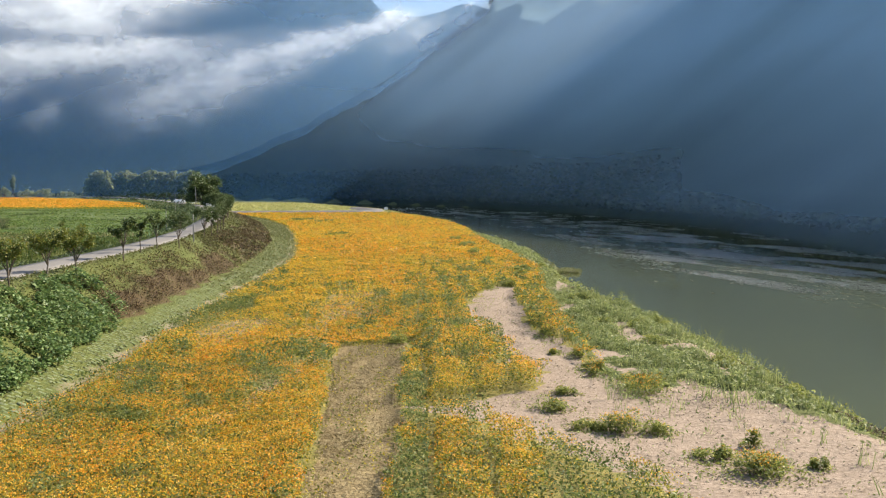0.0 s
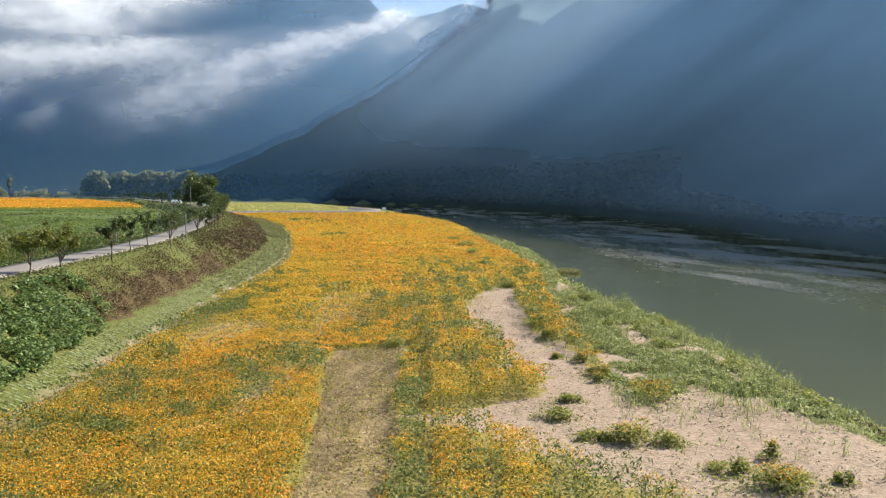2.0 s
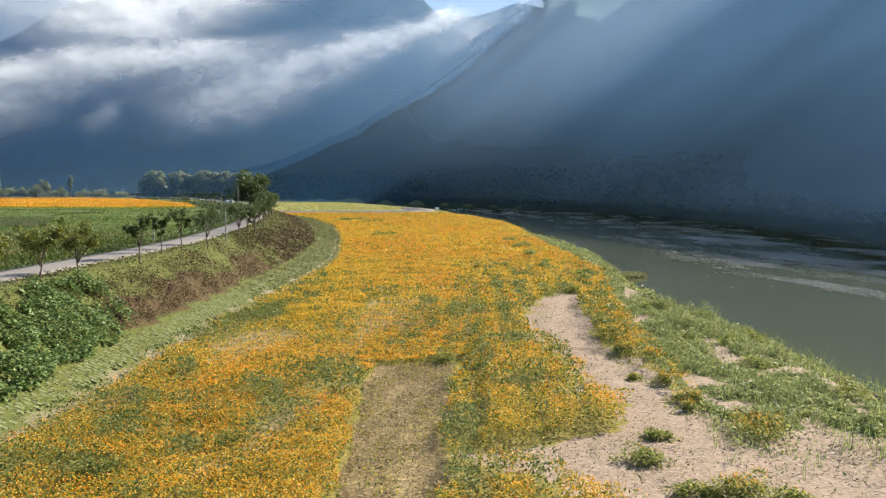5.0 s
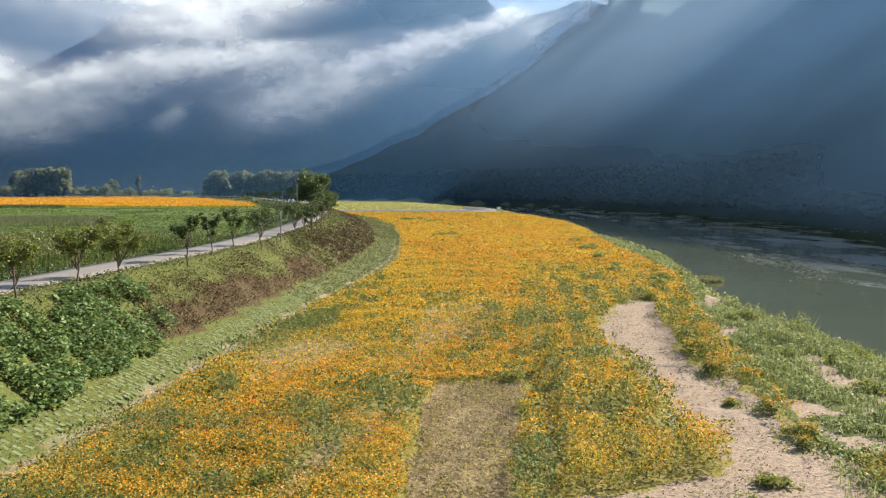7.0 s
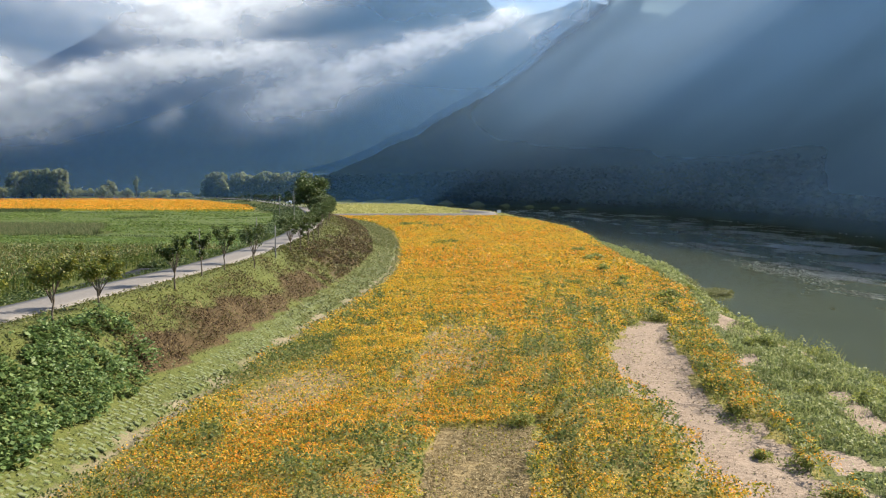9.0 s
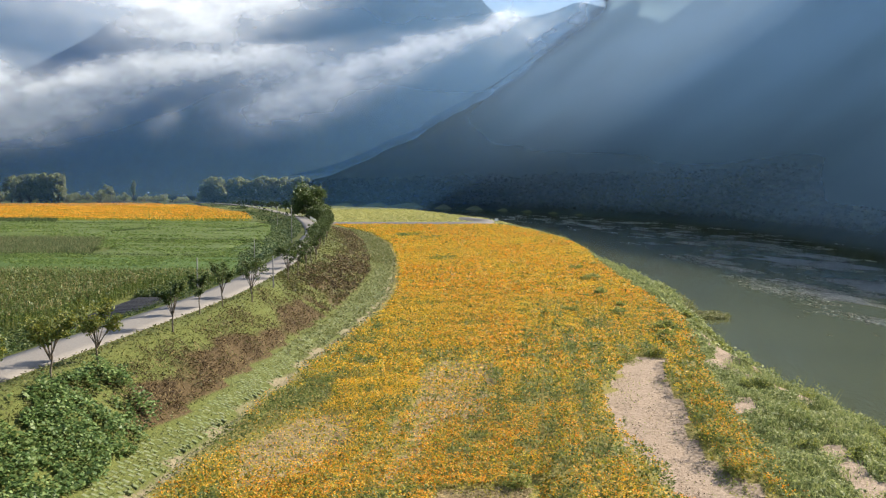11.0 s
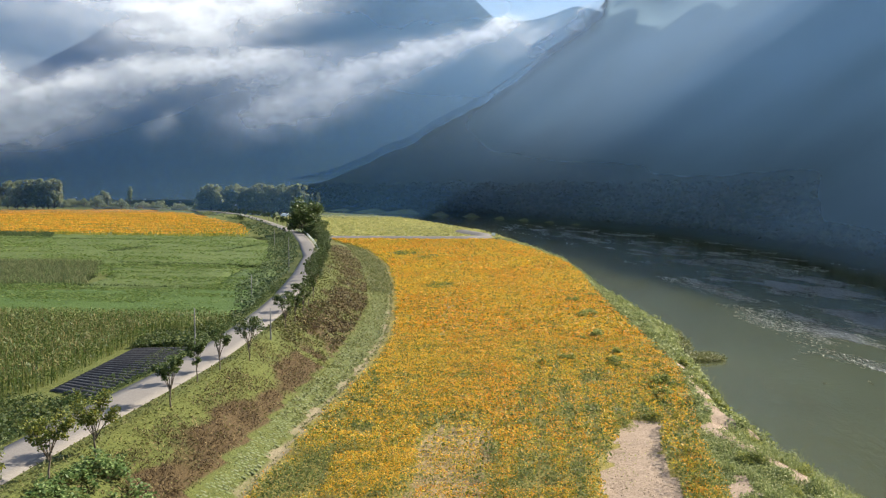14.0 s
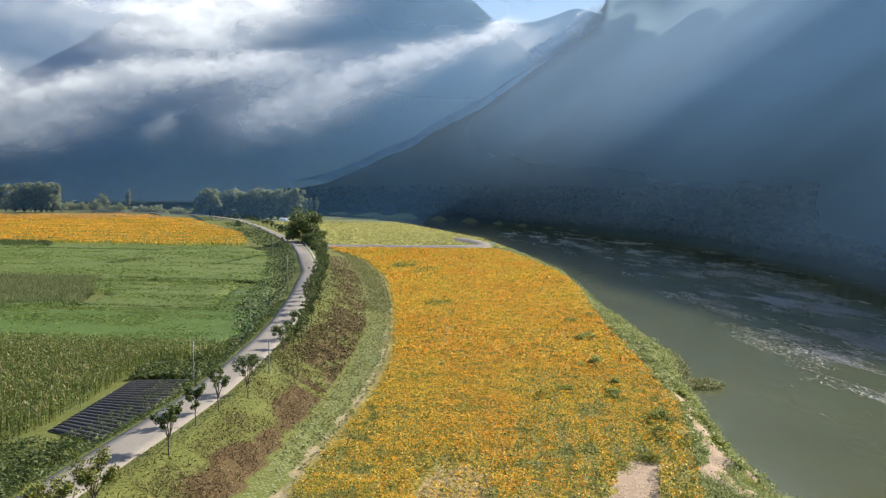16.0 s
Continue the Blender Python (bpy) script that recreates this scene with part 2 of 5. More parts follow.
def ground_material():
    m, nt, b = material("earth_and_grass", 0.95, 0.15)
    fine, mid, big = noise_node(nt, 6, 6, 0.65), noise_node(nt, 0.9, 5), noise_node(nt, 0.12, 4)
    dirt = colour_ramp(nt, fine, [(0.3, (0.12, 0.10, 0.06)), (0.7, (0.23, 0.195, 0.125))])
    grass = colour_ramp(nt, fine, [(0.25, (0.035, 0.05, 0.016)), (0.55, (0.07, 0.088, 0.027)), (0.8, (0.125, 0.125, 0.05))])
    grass = mix(nt, big, grass, mix(nt, 1.0, grass, (1.25, 1.05, 0.7), "MULTIPLY"))
    sand = colour_ramp(nt, fine, [(0.25, (0.175, 0.13, 0.095)), (0.5, (0.275, 0.213, 0.158)), (0.8, (0.39, 0.315, 0.24))])
    sand = mix(nt, maths(nt, "MULTIPLY", mid, 0.7), sand, mix(nt, 1.0, sand, (0.66, 0.62, 0.58), "MULTIPLY"))
    clod = colour_ramp(nt, noise_node(nt, 3.2, 5, 0.75, (1, 1.6, 1)), [(0.52, (0, 0, 0)), (0.62, (1, 1, 1))])
    sand = mix(nt, maths(nt, "MULTIPLY", clod, 0.65), sand, (0.11, 0.083, 0.058))
    brown = colour_ramp(nt, fine, [(0.25, (0.02, 0.013, 0.007)), (0.55, (0.05, 0.035, 0.017)), (0.8, (0.12, 0.092, 0.04))])
    brown = mix(nt, maths(nt, "MULTIPLY", noise_node(nt, 1.6, 5, 0.75), 0.9), brown, mix(nt, 1.0, brown, (1.7, 1.65, 1.5), "MULTIPLY"))
    straw = colour_ramp(nt, fine, [(0.3, (0.13, 0.095, 0.042)), (0.55, (0.25, 0.19, 0.092)), (0.75, (0.36, 0.29, 0.15))])
    straw = mix(nt, colour_ramp(nt, noise_node(nt, 0.9, 5, 0.7, (0.6, 1.5, 1)), [(0.45, (0, 0, 0)), (0.62, (0.65, 0.65, 0.65))]), straw, (0.10, 0.07, 0.036))
    under = colour_ramp(nt, fine, [(0.3, (0.10, 0.095, 0.028)), (0.6, (0.21, 0.175, 0.05)), (0.85, (0.34, 0.28, 0.11))])

    def edge(name):
        a = maths(nt, "ADD", attribute(nt, name), maths(nt, "MULTIPLY", maths(nt, "SUBTRACT", fine, 0.5), 0.9))
        r = nt.nodes.new("ShaderNodeMapRange")
        r.inputs[1].default_value, r.inputs[2].default_value = 0.38, 0.62
        nt.links.new(a, r.inputs[0])
        return r.outputs[0]

    c = mix(nt, edge("m_grass"), dirt, grass)
    for name, look_ in (("m_under", under), ("m_straw", straw), ("m_brown", brown), ("m_sand", sand)):
        c = mix(nt, edge(name), c, look_)
    nt.links.new(c, b.inputs["Base Color"])
    bump(nt, b, maths(nt, "ADD", fine, maths(nt, "MULTIPLY", noise_node(nt, 1.5, 4, 0.6, (1, 1.7, 1)), 1.2)), 0.55, 0.12)
    return m


xs = np.concatenate([-2600 * 0.86 ** np.arange(0, 18), spread((-165, -48, 2.2), (-48, 30, 0.55), (30, 110, 3)), 110 * 1.22 ** np.arange(0, 14)])
ys = np.concatenate([-700 * 0.8 ** np.arange(0, 16), spread((-15, 24, 3), (24, 130, 0.7), (130, 420, 2.2)), 420 * 1.05 ** np.arange(0, 36)])
xs.sort(), ys.sort()
GX, GY = np.meshgrid(xs, ys)
GZ = ground_z(GX, GY)
zone = zones(GX, GY)
pl_, pr_, rx_, bx_ = path_l(GY), path_r(GY), road_x(GY), bank_x(GY)
levee = (GX < pl_) & (GX > rx_ + 2)
browning = levee * ramp(GY, 58, 70) * np.clip(1.05 + 2.2 * (fbm(GX / 3, GY / 6, 251, 3) - 0.47), 0, 1) * ramp(GX + 3.5 * (fbm(GX / 2.5, GY / 5, 255, 4) - 0.5), rx_ + 4.6, rx_ + 6.6) * (1 - 0.45 * ramp(GY, 100, 130))
ramp_way = levee & (np.abs(GY - 108.5 - 0.62 * (GX + 33)) < 0.9)
browning = browning * ~ramp_way
in_field = (GX > pr_ + 0.6) & (GX < field_r(GY)) & (GY < 362)
masks = {
    "m_sand": zone["sand"] * 1.0 + ((GX > bx_ - 3.5) & (GX < bx_ + 4) & (GY < 130)) * (fbm(GX / 2, GY / 3, 43, 3) > 0.56) * 0.8 + ((GX > field_r(GY) + 0.5) & (GX < bx_ + 3) & (GY < 112) & (GY > 20)) * ramp(fbm(GX / 2.2, GY / 3, 271, 4), 0.53, 0.6),
    "m_straw": np.maximum(zone["mown"], ramp(bald_patch(GX, GY), 0.2, 0.6) * in_field),
    "m_brown": browning,
    "m_under": in_field & ~zone["sand"],
    "m_grass": np.where(in_field | ((GX > pr_ - 0.2) & (GX < pr_ + 1.5)), 0.15 + 0.5 * fbm(GX / 1.5, GY / 2.5, 47, 2), 0.9),
}
ground = tagged(sheet("ground", GX, GY, GZ, ground_material(), masks), "flood plain, levee and field earth with grass and sand", "ground", kind="structure")


# ---- river ----
def water_material():
    m, nt, b = material("river_water", 0.1, 0.25)
    tc = nt.nodes.new("ShaderNodeTexCoord")
    slow = noise_node(nt, 0.02, 3)
    c = colour_ramp(nt, slow, [(0.3, (0.042, 0.047, 0.022)), (0.7, (0.060, 0.066, 0.031))])
    nt.links.new(c, b.inputs["Base Color"])
    b.inputs["IOR"].default_value = 1.33
    wave = noise_node(nt, 1.2, 5, 0.6, (1.0, 0.45, 1.0))
    bump(nt, b, wave, 0.32, 0.07)
    return m


WX, WY = np.meshgrid(np.concatenate([np.linspace(-2400, -200, 30), np.linspace(-190, 130, 50)]), np.concatenate([np.linspace(-600, 0, 12), np.linspace(15, 1200, 90)]))
river = tagged(sheet("river", WX, WY, np.full(WX.shape, WATER_Z), water_material()), "green-brown river water with riffles", "water", kind="structure")


# ---- mountains ----
RIDGE_Y, RIDGE_Z = [0, 150, 300, 450, 560, 700, 900], [150, 205, 310, 440, 430, 350, 290]
SPUR_AZ, SPUR_Z = [-60, -25, -17.6, -12, -7, -3.7, -1.2, 0.3, 2, 5], [1, 2, 26, 70, 120, 163, 192, 212, 420, 420]


def ridge_top(x, y):
    return np.minimum(np.interp(y, RIDGE_Y, RIDGE_Z), np.interp(np.degrees(np.arctan2(x, y)), SPUR_AZ, SPUR_Z))


def mountain_height(d, x, y):
    """Steep wall over the far bank: rises with d up to the ridge, which sinks to a spur at the river's bend."""
    raw = 0.95 * np.maximum(d, 0.01) * (0.9 + 0.2 * fbm(x / 210, y / 210, 61, 3))
    top = ridge_top(x, y) * (0.97 + 0.06 * fbm(x / 40, y / 40, 63, 3))
    k = raw / top
    fold = np.abs(fbm(x / 90, y / 90, 67, 4) - 0.5) * 2
    gully = fbm(x / 26, y / 26, 69, 3) - 0.5
    return raw / (1 + k**6) ** (1 / 6) * (1 - 0.35 * ramp(d, 440, 760)) - (9 * fold + 7 * gully) * ramp(d, 10, 120) * ramp(top, 5, 60) + 2


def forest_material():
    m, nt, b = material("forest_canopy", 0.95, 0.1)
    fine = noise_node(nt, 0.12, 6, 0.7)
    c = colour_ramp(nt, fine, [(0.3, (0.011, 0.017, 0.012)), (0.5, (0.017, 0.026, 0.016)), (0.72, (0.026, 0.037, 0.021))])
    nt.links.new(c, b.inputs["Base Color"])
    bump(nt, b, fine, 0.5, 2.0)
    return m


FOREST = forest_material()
corners = np.array(FAR_BANK, float)
seg = np.r_[0, np.cumsum(np.hypot(*np.diff(corners, axis=0).T))]
s_at = np.r_[np.arange(0, 1800, 9.0), np.arange(1800, seg[-1], 30.0)]
foot = np.stack([np.interp(s_at, seg, corners[:, n]) for n in (0, 1)], -1)
tangent = np.gradient(foot, axis=0)
k = np.ones(41) / 41
tangent = np.stack([np.convolve(np.pad(tangent[:, n], 20, "edge"), k, "valid") for n in (0, 1)], -1)
tangent /= np.linalg.norm(tangent, axis=1, keepdims=True)
outward = np.stack([tangent[:, 1], -tangent[:, 0]], -1)
d_at = np.r_[-12, -6, np.arange(0, 500, 7.0), np.arange(500, 760, 20.0)]
MX = foot[:, 0, None] + outward[:, 0, None] * d_at
MY = foot[:, 1, None] + outward[:, 1, None] * d_at
MZ = np.where(d_at[None, :] < -1, -5.5 - (d_at[None, :] + 12) * -0.6, mountain_height(far_from(MX, MY, FAR_BANK), MX, MY))
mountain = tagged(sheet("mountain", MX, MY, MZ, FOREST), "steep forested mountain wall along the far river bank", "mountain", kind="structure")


# ---- far peak and the valley's morning mist ----
def polar(az, r):
    return r * np.sin(np.radians(az)), r * np.cos(np.radians(az))


az_at, r_at = np.arange(-75, 16, 0.4), np.r_[np.arange(1210, 1800, 18.0), np.arange(1800, 2400, 60.0)]
AZ, RR = np.meshgrid(az_at, r_at, indexing="ij")
CREST_AZ = [-75, -52, -42, -36, -32, -27, -20, -12, -7.8, -6.6, -5.5, -4, -1.5, 2, 15]
CREST_EL = [1.5, 2, 3.2, 7.0, 9.5, 12.6, 16.5, 14.6, 12.3, 11.4, 11.3, 11.5, 11.9, 11.5, 9]
PX, PY = polar(AZ, RR)


def peak_height(x, y):
    r, a = np.hypot(x, y), np.degrees(np.arctan2(x, y))
    up = ramp(r, 1200, 1760)
    z = np.tan(np.radians(np.interp(a, CREST_AZ, CREST_EL))) * 1760 * up * (0.95 + 0.1 * fbm(x / 160, y / 160, 71, 4)) - 40 * np.abs(fbm(x / 120, y / 120, 75, 3) - 0.5) * up + 4
    return z * (1 - 0.5 * ramp(r, 1800, 2400))


PZ = peak_height(PX, PY)
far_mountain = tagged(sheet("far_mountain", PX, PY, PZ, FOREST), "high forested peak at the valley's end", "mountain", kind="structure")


def mist_material(name, tint, scale, contrast):
    """Thin lit droplets: mostly clear, the rest scatters light to both sides."""
    m = bpy.data.materials.new(name)
    m.use_nodes = True
    nt = m.node_tree
    nt.nodes.remove(nt.nodes["Principled BSDF"])
    clear, back, front = nt.nodes.new("ShaderNodeBsdfTransparent"), nt.nodes.new("ShaderNodeBsdfTranslucent"), nt.nodes.new("ShaderNodeBsdfDiffuse")
    back.inputs[0].default_value = front.inputs[0].default_value = (*tint, 1)
    both, out = nt.nodes.new("ShaderNodeMixShader"), nt.nodes.new("ShaderNodeMixShader")
    both.inputs[0].default_value = 0.55
    nt.links.new(front.outputs[0], both.inputs[1])
    nt.links.new(back.outputs[0], both.inputs[2])
    n = maths(nt, "ADD", maths(nt, "MULTIPLY", noise_node(nt, scale, 6, 0.6), contrast), 1 - contrast * 0.5)
    fac = nt.nodes.new("ShaderNodeClamp")
    nt.links.new(maths(nt, "MULTIPLY", attribute(nt, "veil"), n), fac.inputs[0])
    nt.links.new(fac.outputs[0], out.inputs[0])
    nt.links.new(clear.outputs[0], out.inputs[1])
    nt.links.new(both.outputs[0], out.inputs[2])
    nt.links.new(out.outputs[0], nt.nodes["Material Output"].inputs[0])
    return m


def clear_of_wall(x, y, z, soft):
    """Fades a veil out where it meets the mountain wall."""
    return np.where(x > far_x(y), ramp(z - mountain_height(far_from(x, y, FAR_BANK), x, y), 0, soft), 1.0)


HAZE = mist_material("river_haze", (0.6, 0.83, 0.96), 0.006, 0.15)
# tint darker than mist: the far valley's shade is painted into it
VALLEY = mist_material("valley_shade_haze", (0.065, 0.17, 0.34), 0.006, 0.15)
AIR = mist_material("beam_painted_air", (0.56, 0.76, 1.0), 0.004, 0.1)
CLOUD = mist_material("fog_bank", (0.80, 0.85, 0.92), 0.008, 0.35)


def slope_haze(off, low, high):
    """A veil that paints haze over the mountain's slope, at a height off above the trees."""
    keep = s_at < 2700
    f, o = foot[keep], outward[keep]
    d = np.r_[np.arange(-26, 420, 7.0), np.arange(420, 760, 20.0)]
    X = f[:, 0, None] + o[:, 0, None] * d
    Y = f[:, 1, None] + o[:, 1, None] * d
    H = np.where(d[None, :] > 0, mountain_height(far_from(X, Y, FAR_BANK), X, Y), 0.0)
    Z = H.copy()
    for axis, width in ((0, 9), (1, 5)):
        pad = [(0, 0), (0, 0)]
        pad[axis] = (width // 2, width // 2)
        Z = np.apply_along_axis(lambda v: np.convolve(v, np.ones(width) / width, "valid"), axis, np.pad(Z, pad, "edge"))
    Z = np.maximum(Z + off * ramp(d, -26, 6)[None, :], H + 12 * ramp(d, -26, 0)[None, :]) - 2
    # denser with height: the slope's upward brightening is painted into the veil
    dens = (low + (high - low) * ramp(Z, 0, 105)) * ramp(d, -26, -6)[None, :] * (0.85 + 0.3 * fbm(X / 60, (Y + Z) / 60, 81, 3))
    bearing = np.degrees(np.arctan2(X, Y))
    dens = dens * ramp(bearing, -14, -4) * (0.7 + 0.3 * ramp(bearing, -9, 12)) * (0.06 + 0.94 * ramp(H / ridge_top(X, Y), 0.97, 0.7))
    # near wall brightened by a denser veil
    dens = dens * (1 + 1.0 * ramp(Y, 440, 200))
    return tagged(sheet("haze_veil", X, Y, Z, HAZE, {"veil": np.clip(dens, 0, 0.85)}), "sheet painting thin blue morning haze over the mountain slope", "mist", "veils of haze", kind="stuff")


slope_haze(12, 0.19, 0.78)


def beam_painted_air(r, share, seed):
    """Moist air across the valley; the sun lights it above the mountain's shadow, beam streaks are painted into its
    density.
    """
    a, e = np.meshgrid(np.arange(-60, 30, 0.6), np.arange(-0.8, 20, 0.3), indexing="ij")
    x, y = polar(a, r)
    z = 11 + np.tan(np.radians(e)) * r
    # sunbeams painted as density stripes along the slant, stronger towards the top
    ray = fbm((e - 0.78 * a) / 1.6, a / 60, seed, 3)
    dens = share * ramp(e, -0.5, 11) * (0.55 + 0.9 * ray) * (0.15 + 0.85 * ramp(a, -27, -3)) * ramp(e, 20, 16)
    return tagged(sheet("haze_veil", x, y, z, AIR, {"veil": dens * clear_of_wall(x, y, z, 30)}), "air sheet above the river with slanting sunbeams painted into its density", "mist", "veils of haze", kind="stuff")


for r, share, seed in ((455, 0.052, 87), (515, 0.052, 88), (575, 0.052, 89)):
    beam_painted_air(r, share, seed)

BLOBS = [  # azimuth, elevation, half length, half height, tilt, strength
    (-33, 6.4, 6, 1.2, 0.3, 1.0), (-25, 8.2, 6, 0.75, 0.13, 1.0), (-38.5, 6.3, 2.8, 2.0, 0.1, 0.95), (-36, 4.5, 4, 1.1, 0.2, 0.55),
    (-17.5, 7.2, 4.2, 1.15, 0.36, 1.0), (-13, 8.9, 3, 0.8, 0.34, 0.9), (-20, 5.9, 3, 0.9, 0.3, 0.55), (-21, 7.6, 4, 1.1, 0.3, 0.4),
    (-26.5, 11.3, 4.5, 1.6, 0.05, 0.85), (-22, 12.8, 4, 1.0, 0.0, 0.6), (-33.5, 12.3, 5, 1.5, 0.1, 0.3),
    (-7, 10.7, 1.8, 0.5, 0.3, 1.0), (-9.5, 10, 2.5, 0.6, 0.3, 0.6), (-3.7, 9.6, 1.0, 0.5, 0.7, 0.5), (-1.2, 11.1, 1.0, 0.45, 0.7, 0.55), (-5, 10, 2, 0.8, 0.4, 0.3),
    (-27.7, 4.7, 0.9, 0.6, 0.5, 0.3),
]


def fog_bank(r, seed):
    a, e = np.meshgrid(np.arange(-58, 6, 0.14), np.arange(1.0, 16, 0.09), indexing="ij")
    dens = np.zeros(a.shape)
    wa = a + 1.5 * (fbm(a / 2.4, e / 1.3, seed, 4) - 0.5) + 0.7 * (fbm(a / 0.5, e / 0.35, seed + 21, 3) - 0.5)
    we = e + 1.0 * (fbm(a / 2.0, e / 1.0, seed + 5, 5) - 0.5) + 0.5 * (fbm(a / 0.6, e / 0.35, seed + 25, 3) - 0.5)
    for az0, el0, length, thick, tilt, strength in BLOBS:
        u, v = wa - az0, we - el0 - tilt * (wa - az0)
        soft = np.where(v > 0, 0.7, 1.45)
        dens = 1 - (1 - dens) * (1 - 0.9 * strength * np.exp(-((u / length) ** 2) - np.abs(v / (thick * soft)) ** 2.2))
    wisp = fbm(a / 1.2, e / 0.6, seed + 11, 5)
    dens = dens * (0.66 + 0.5 * ramp(wisp, 0.3, 0.65)) * ramp(e, 1.0, 3) * ramp(e, 16, 14.5)
    r = r - 18 * (e - 1)
    x, y = polar(a, r)
    z = 11 + np.tan(np.radians(e)) * r
    return tagged(sheet("fog_bank", x, y, z, CLOUD, {"veil": np.clip(dens * 0.82, 0, 0.9)}), "white sunlit fog bank drifting along the slope", "mist", "fog banks", kind="stuff")


fog_bank(1140, 91)
fog_bank(1185, 131)


def valley_shade_haze():
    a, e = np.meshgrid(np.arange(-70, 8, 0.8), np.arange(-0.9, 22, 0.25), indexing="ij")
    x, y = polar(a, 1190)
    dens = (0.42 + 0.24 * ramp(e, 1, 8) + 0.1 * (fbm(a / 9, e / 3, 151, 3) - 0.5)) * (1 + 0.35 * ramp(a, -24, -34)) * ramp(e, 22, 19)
    return tagged(sheet("haze_veil", x, y, 11 + np.tan(np.radians(e)) * 1190, VALLEY, {"veil": dens}), "dark blue sheet painting haze and shade over the far valley", "mist", "veils of haze", kind="stuff")


valley_shade_haze()


def near_haze():
    """Sheet painting blue haze, dark by its tint, before the far grove and the mountain's foot at the bend."""
    a, z = np.meshgrid(np.arange(-75, 10, 0.6), np.linspace(-3, 170, 40), indexing="ij")
    x, y = polar(a, 600)
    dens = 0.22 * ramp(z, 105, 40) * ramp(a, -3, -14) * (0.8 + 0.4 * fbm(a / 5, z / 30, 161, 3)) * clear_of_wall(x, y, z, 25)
    return tagged(sheet("haze_veil", x, y, z, VALLEY, {"veil": dens}), "dark blue sheet painting morning haze before the far grove", "mist", "veils of haze", kind="stuff")


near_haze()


# ---- scattering of plants ----
def scatter(rng, count, x0, x1, y0, y1, chance):
    x, y = rng.uniform(x0, x1, count), rng.uniform(y0, y1, count)
    keep = rng.rand(count) < chance(x, y)
    return x[keep], y[keep]


def blades(rng, x, y, z, per, height, width, lean, drop=0.0):
    """Grass-like blades, per of them at each place: one triangle each."""
    n = len(x) * per
    X, Y, Z = (np.repeat(v, per) for v in (x, y, z))
    hh = np.repeat(height, per) if np.ndim(height) else np.full(n, height)
    hh = hh * rng.uniform(0.6, 1.15, n)
    a, b = rng.uniform(0, 2 * np.pi, n), rng.uniform(0, 2 * np.pi, n)
    ln = lean * hh * rng.uniform(0.2, 1.0, n)
    w = width * rng.uniform(0.6, 1.3, n) / 2
    bx, by = X + 0.12 * rng.randn(n) * (1 + lean), Y + 0.12 * rng.randn(n) * (1 + lean)
    v = np.empty((n, 3, 3))
    v[:, 0] = np.stack([bx - np.cos(b) * w, by - np.sin(b) * w, Z - 0.05], -1)
    v[:, 1] = np.stack([bx + np.cos(b) * w, by + np.sin(b) * w, Z - 0.05], -1)
    v[:, 2] = np.stack([bx + np.cos(a) * ln, by + np.sin(a) * ln, Z + hh * (1 - drop * rng.rand(n))], -1)
    return v.reshape(-1, 3), np.arange(n * 3).reshape(-1, 3)


def leaves(rng, x, y, z, size, up=0.6, long=1.5):
    """Leaf-shaped quads with random turn; up: how much they face the sky."""
    n = len(x)
    nrm = rng.randn(n, 3)
    nrm[:, 2] = np.abs(nrm[:, 2]) + up * 2
    nrm /= np.linalg.norm(nrm, axis=1, keepdims=True)
    t = np.cross(nrm, rng.randn(n, 3))
    t /= np.linalg.norm(t, axis=1, keepdims=True)
    s = np.cross(nrm, t)
    k = (size * rng.uniform(0.6, 1.3, n))[:, None] / 2
    c = np.stack([x, y, z], -1)
    v = np.stack([c - t * k * long, c + s * k + nrm * k * 0.25, c + t * k * long, c - s * k + nrm * k * 0.25], 1)
    return v.reshape(-1, 3), np.arange(n * 4).reshape(-1, 4)


def joined(pieces):
    verts, faces, at = [], [], 0
    for v, f in pieces:
        verts.append(v), faces.append(f + at)
        at += len(v)
    return np.concatenate(verts), np.concatenate(faces)


def stuff(name, pieces, mat, label, category, group=""):
    v, f = joined(pieces)
    return tagged(soup(name, v, f, mat), label, category, group, kind="stuff")


COSMOS_GREEN = leaf_material("cosmos_foliage", [(0.0, (0.075, 0.105, 0.022)), (0.4, (0.19, 0.205, 0.034)), (0.8, (0.37, 0.31, 0.04)), (1.0, (0.54, 0.4, 0.042))], 0.6, 0.5)
COSMOS_FLOWER = leaf_material("cosmos_petals", [(0.0, (0.663, 0.184, 0.011)), (0.3, (0.708, 0.282, 0.0147)), (0.75, (0.727, 0.359, 0.0202)), (1.0, (0.718, 0.461, 0.0552))], 0.55, 0.45,
                              [(0.0, (0.691, 0.267, 0.0129)), (0.3, (0.708, 0.359, 0.0184)), (0.75, (0.708, 0.442, 0.0322)), (1.0, (0.663, 0.497, 0.0828))])
WEED = leaf_material("bank_weeds", [(0.0, (0.104, 0.138, 0.0475)), (0.5, (0.223, 0.261, 0.0902)), (1.0, (0.408, 0.418, 0.18))], 0.6, 0.45)
MEADOW = leaf_material("mown_grass", [(0.0, (0.0485, 0.0581, 0.0145)), (0.5, (0.101, 0.106, 0.0275)), (1.0, (0.178, 0.157, 0.0533))])
PATH_GREEN = leaf_material("path_grass", [(0.0, (0.0944, 0.109, 0.0361)), (0.5, (0.159, 0.17, 0.0615)), (1.0, (0.239, 0.231, 0.101))], 0.6, 0.4)
VERGE = leaf_material("verge_leaves", [(0.0, (0.0298, 0.0527, 0.0136)), (0.5, (0.0595, 0.0892, 0.0221)), (1.0, (0.119, 0.136, 0.0425))], 0.6, 0.4)
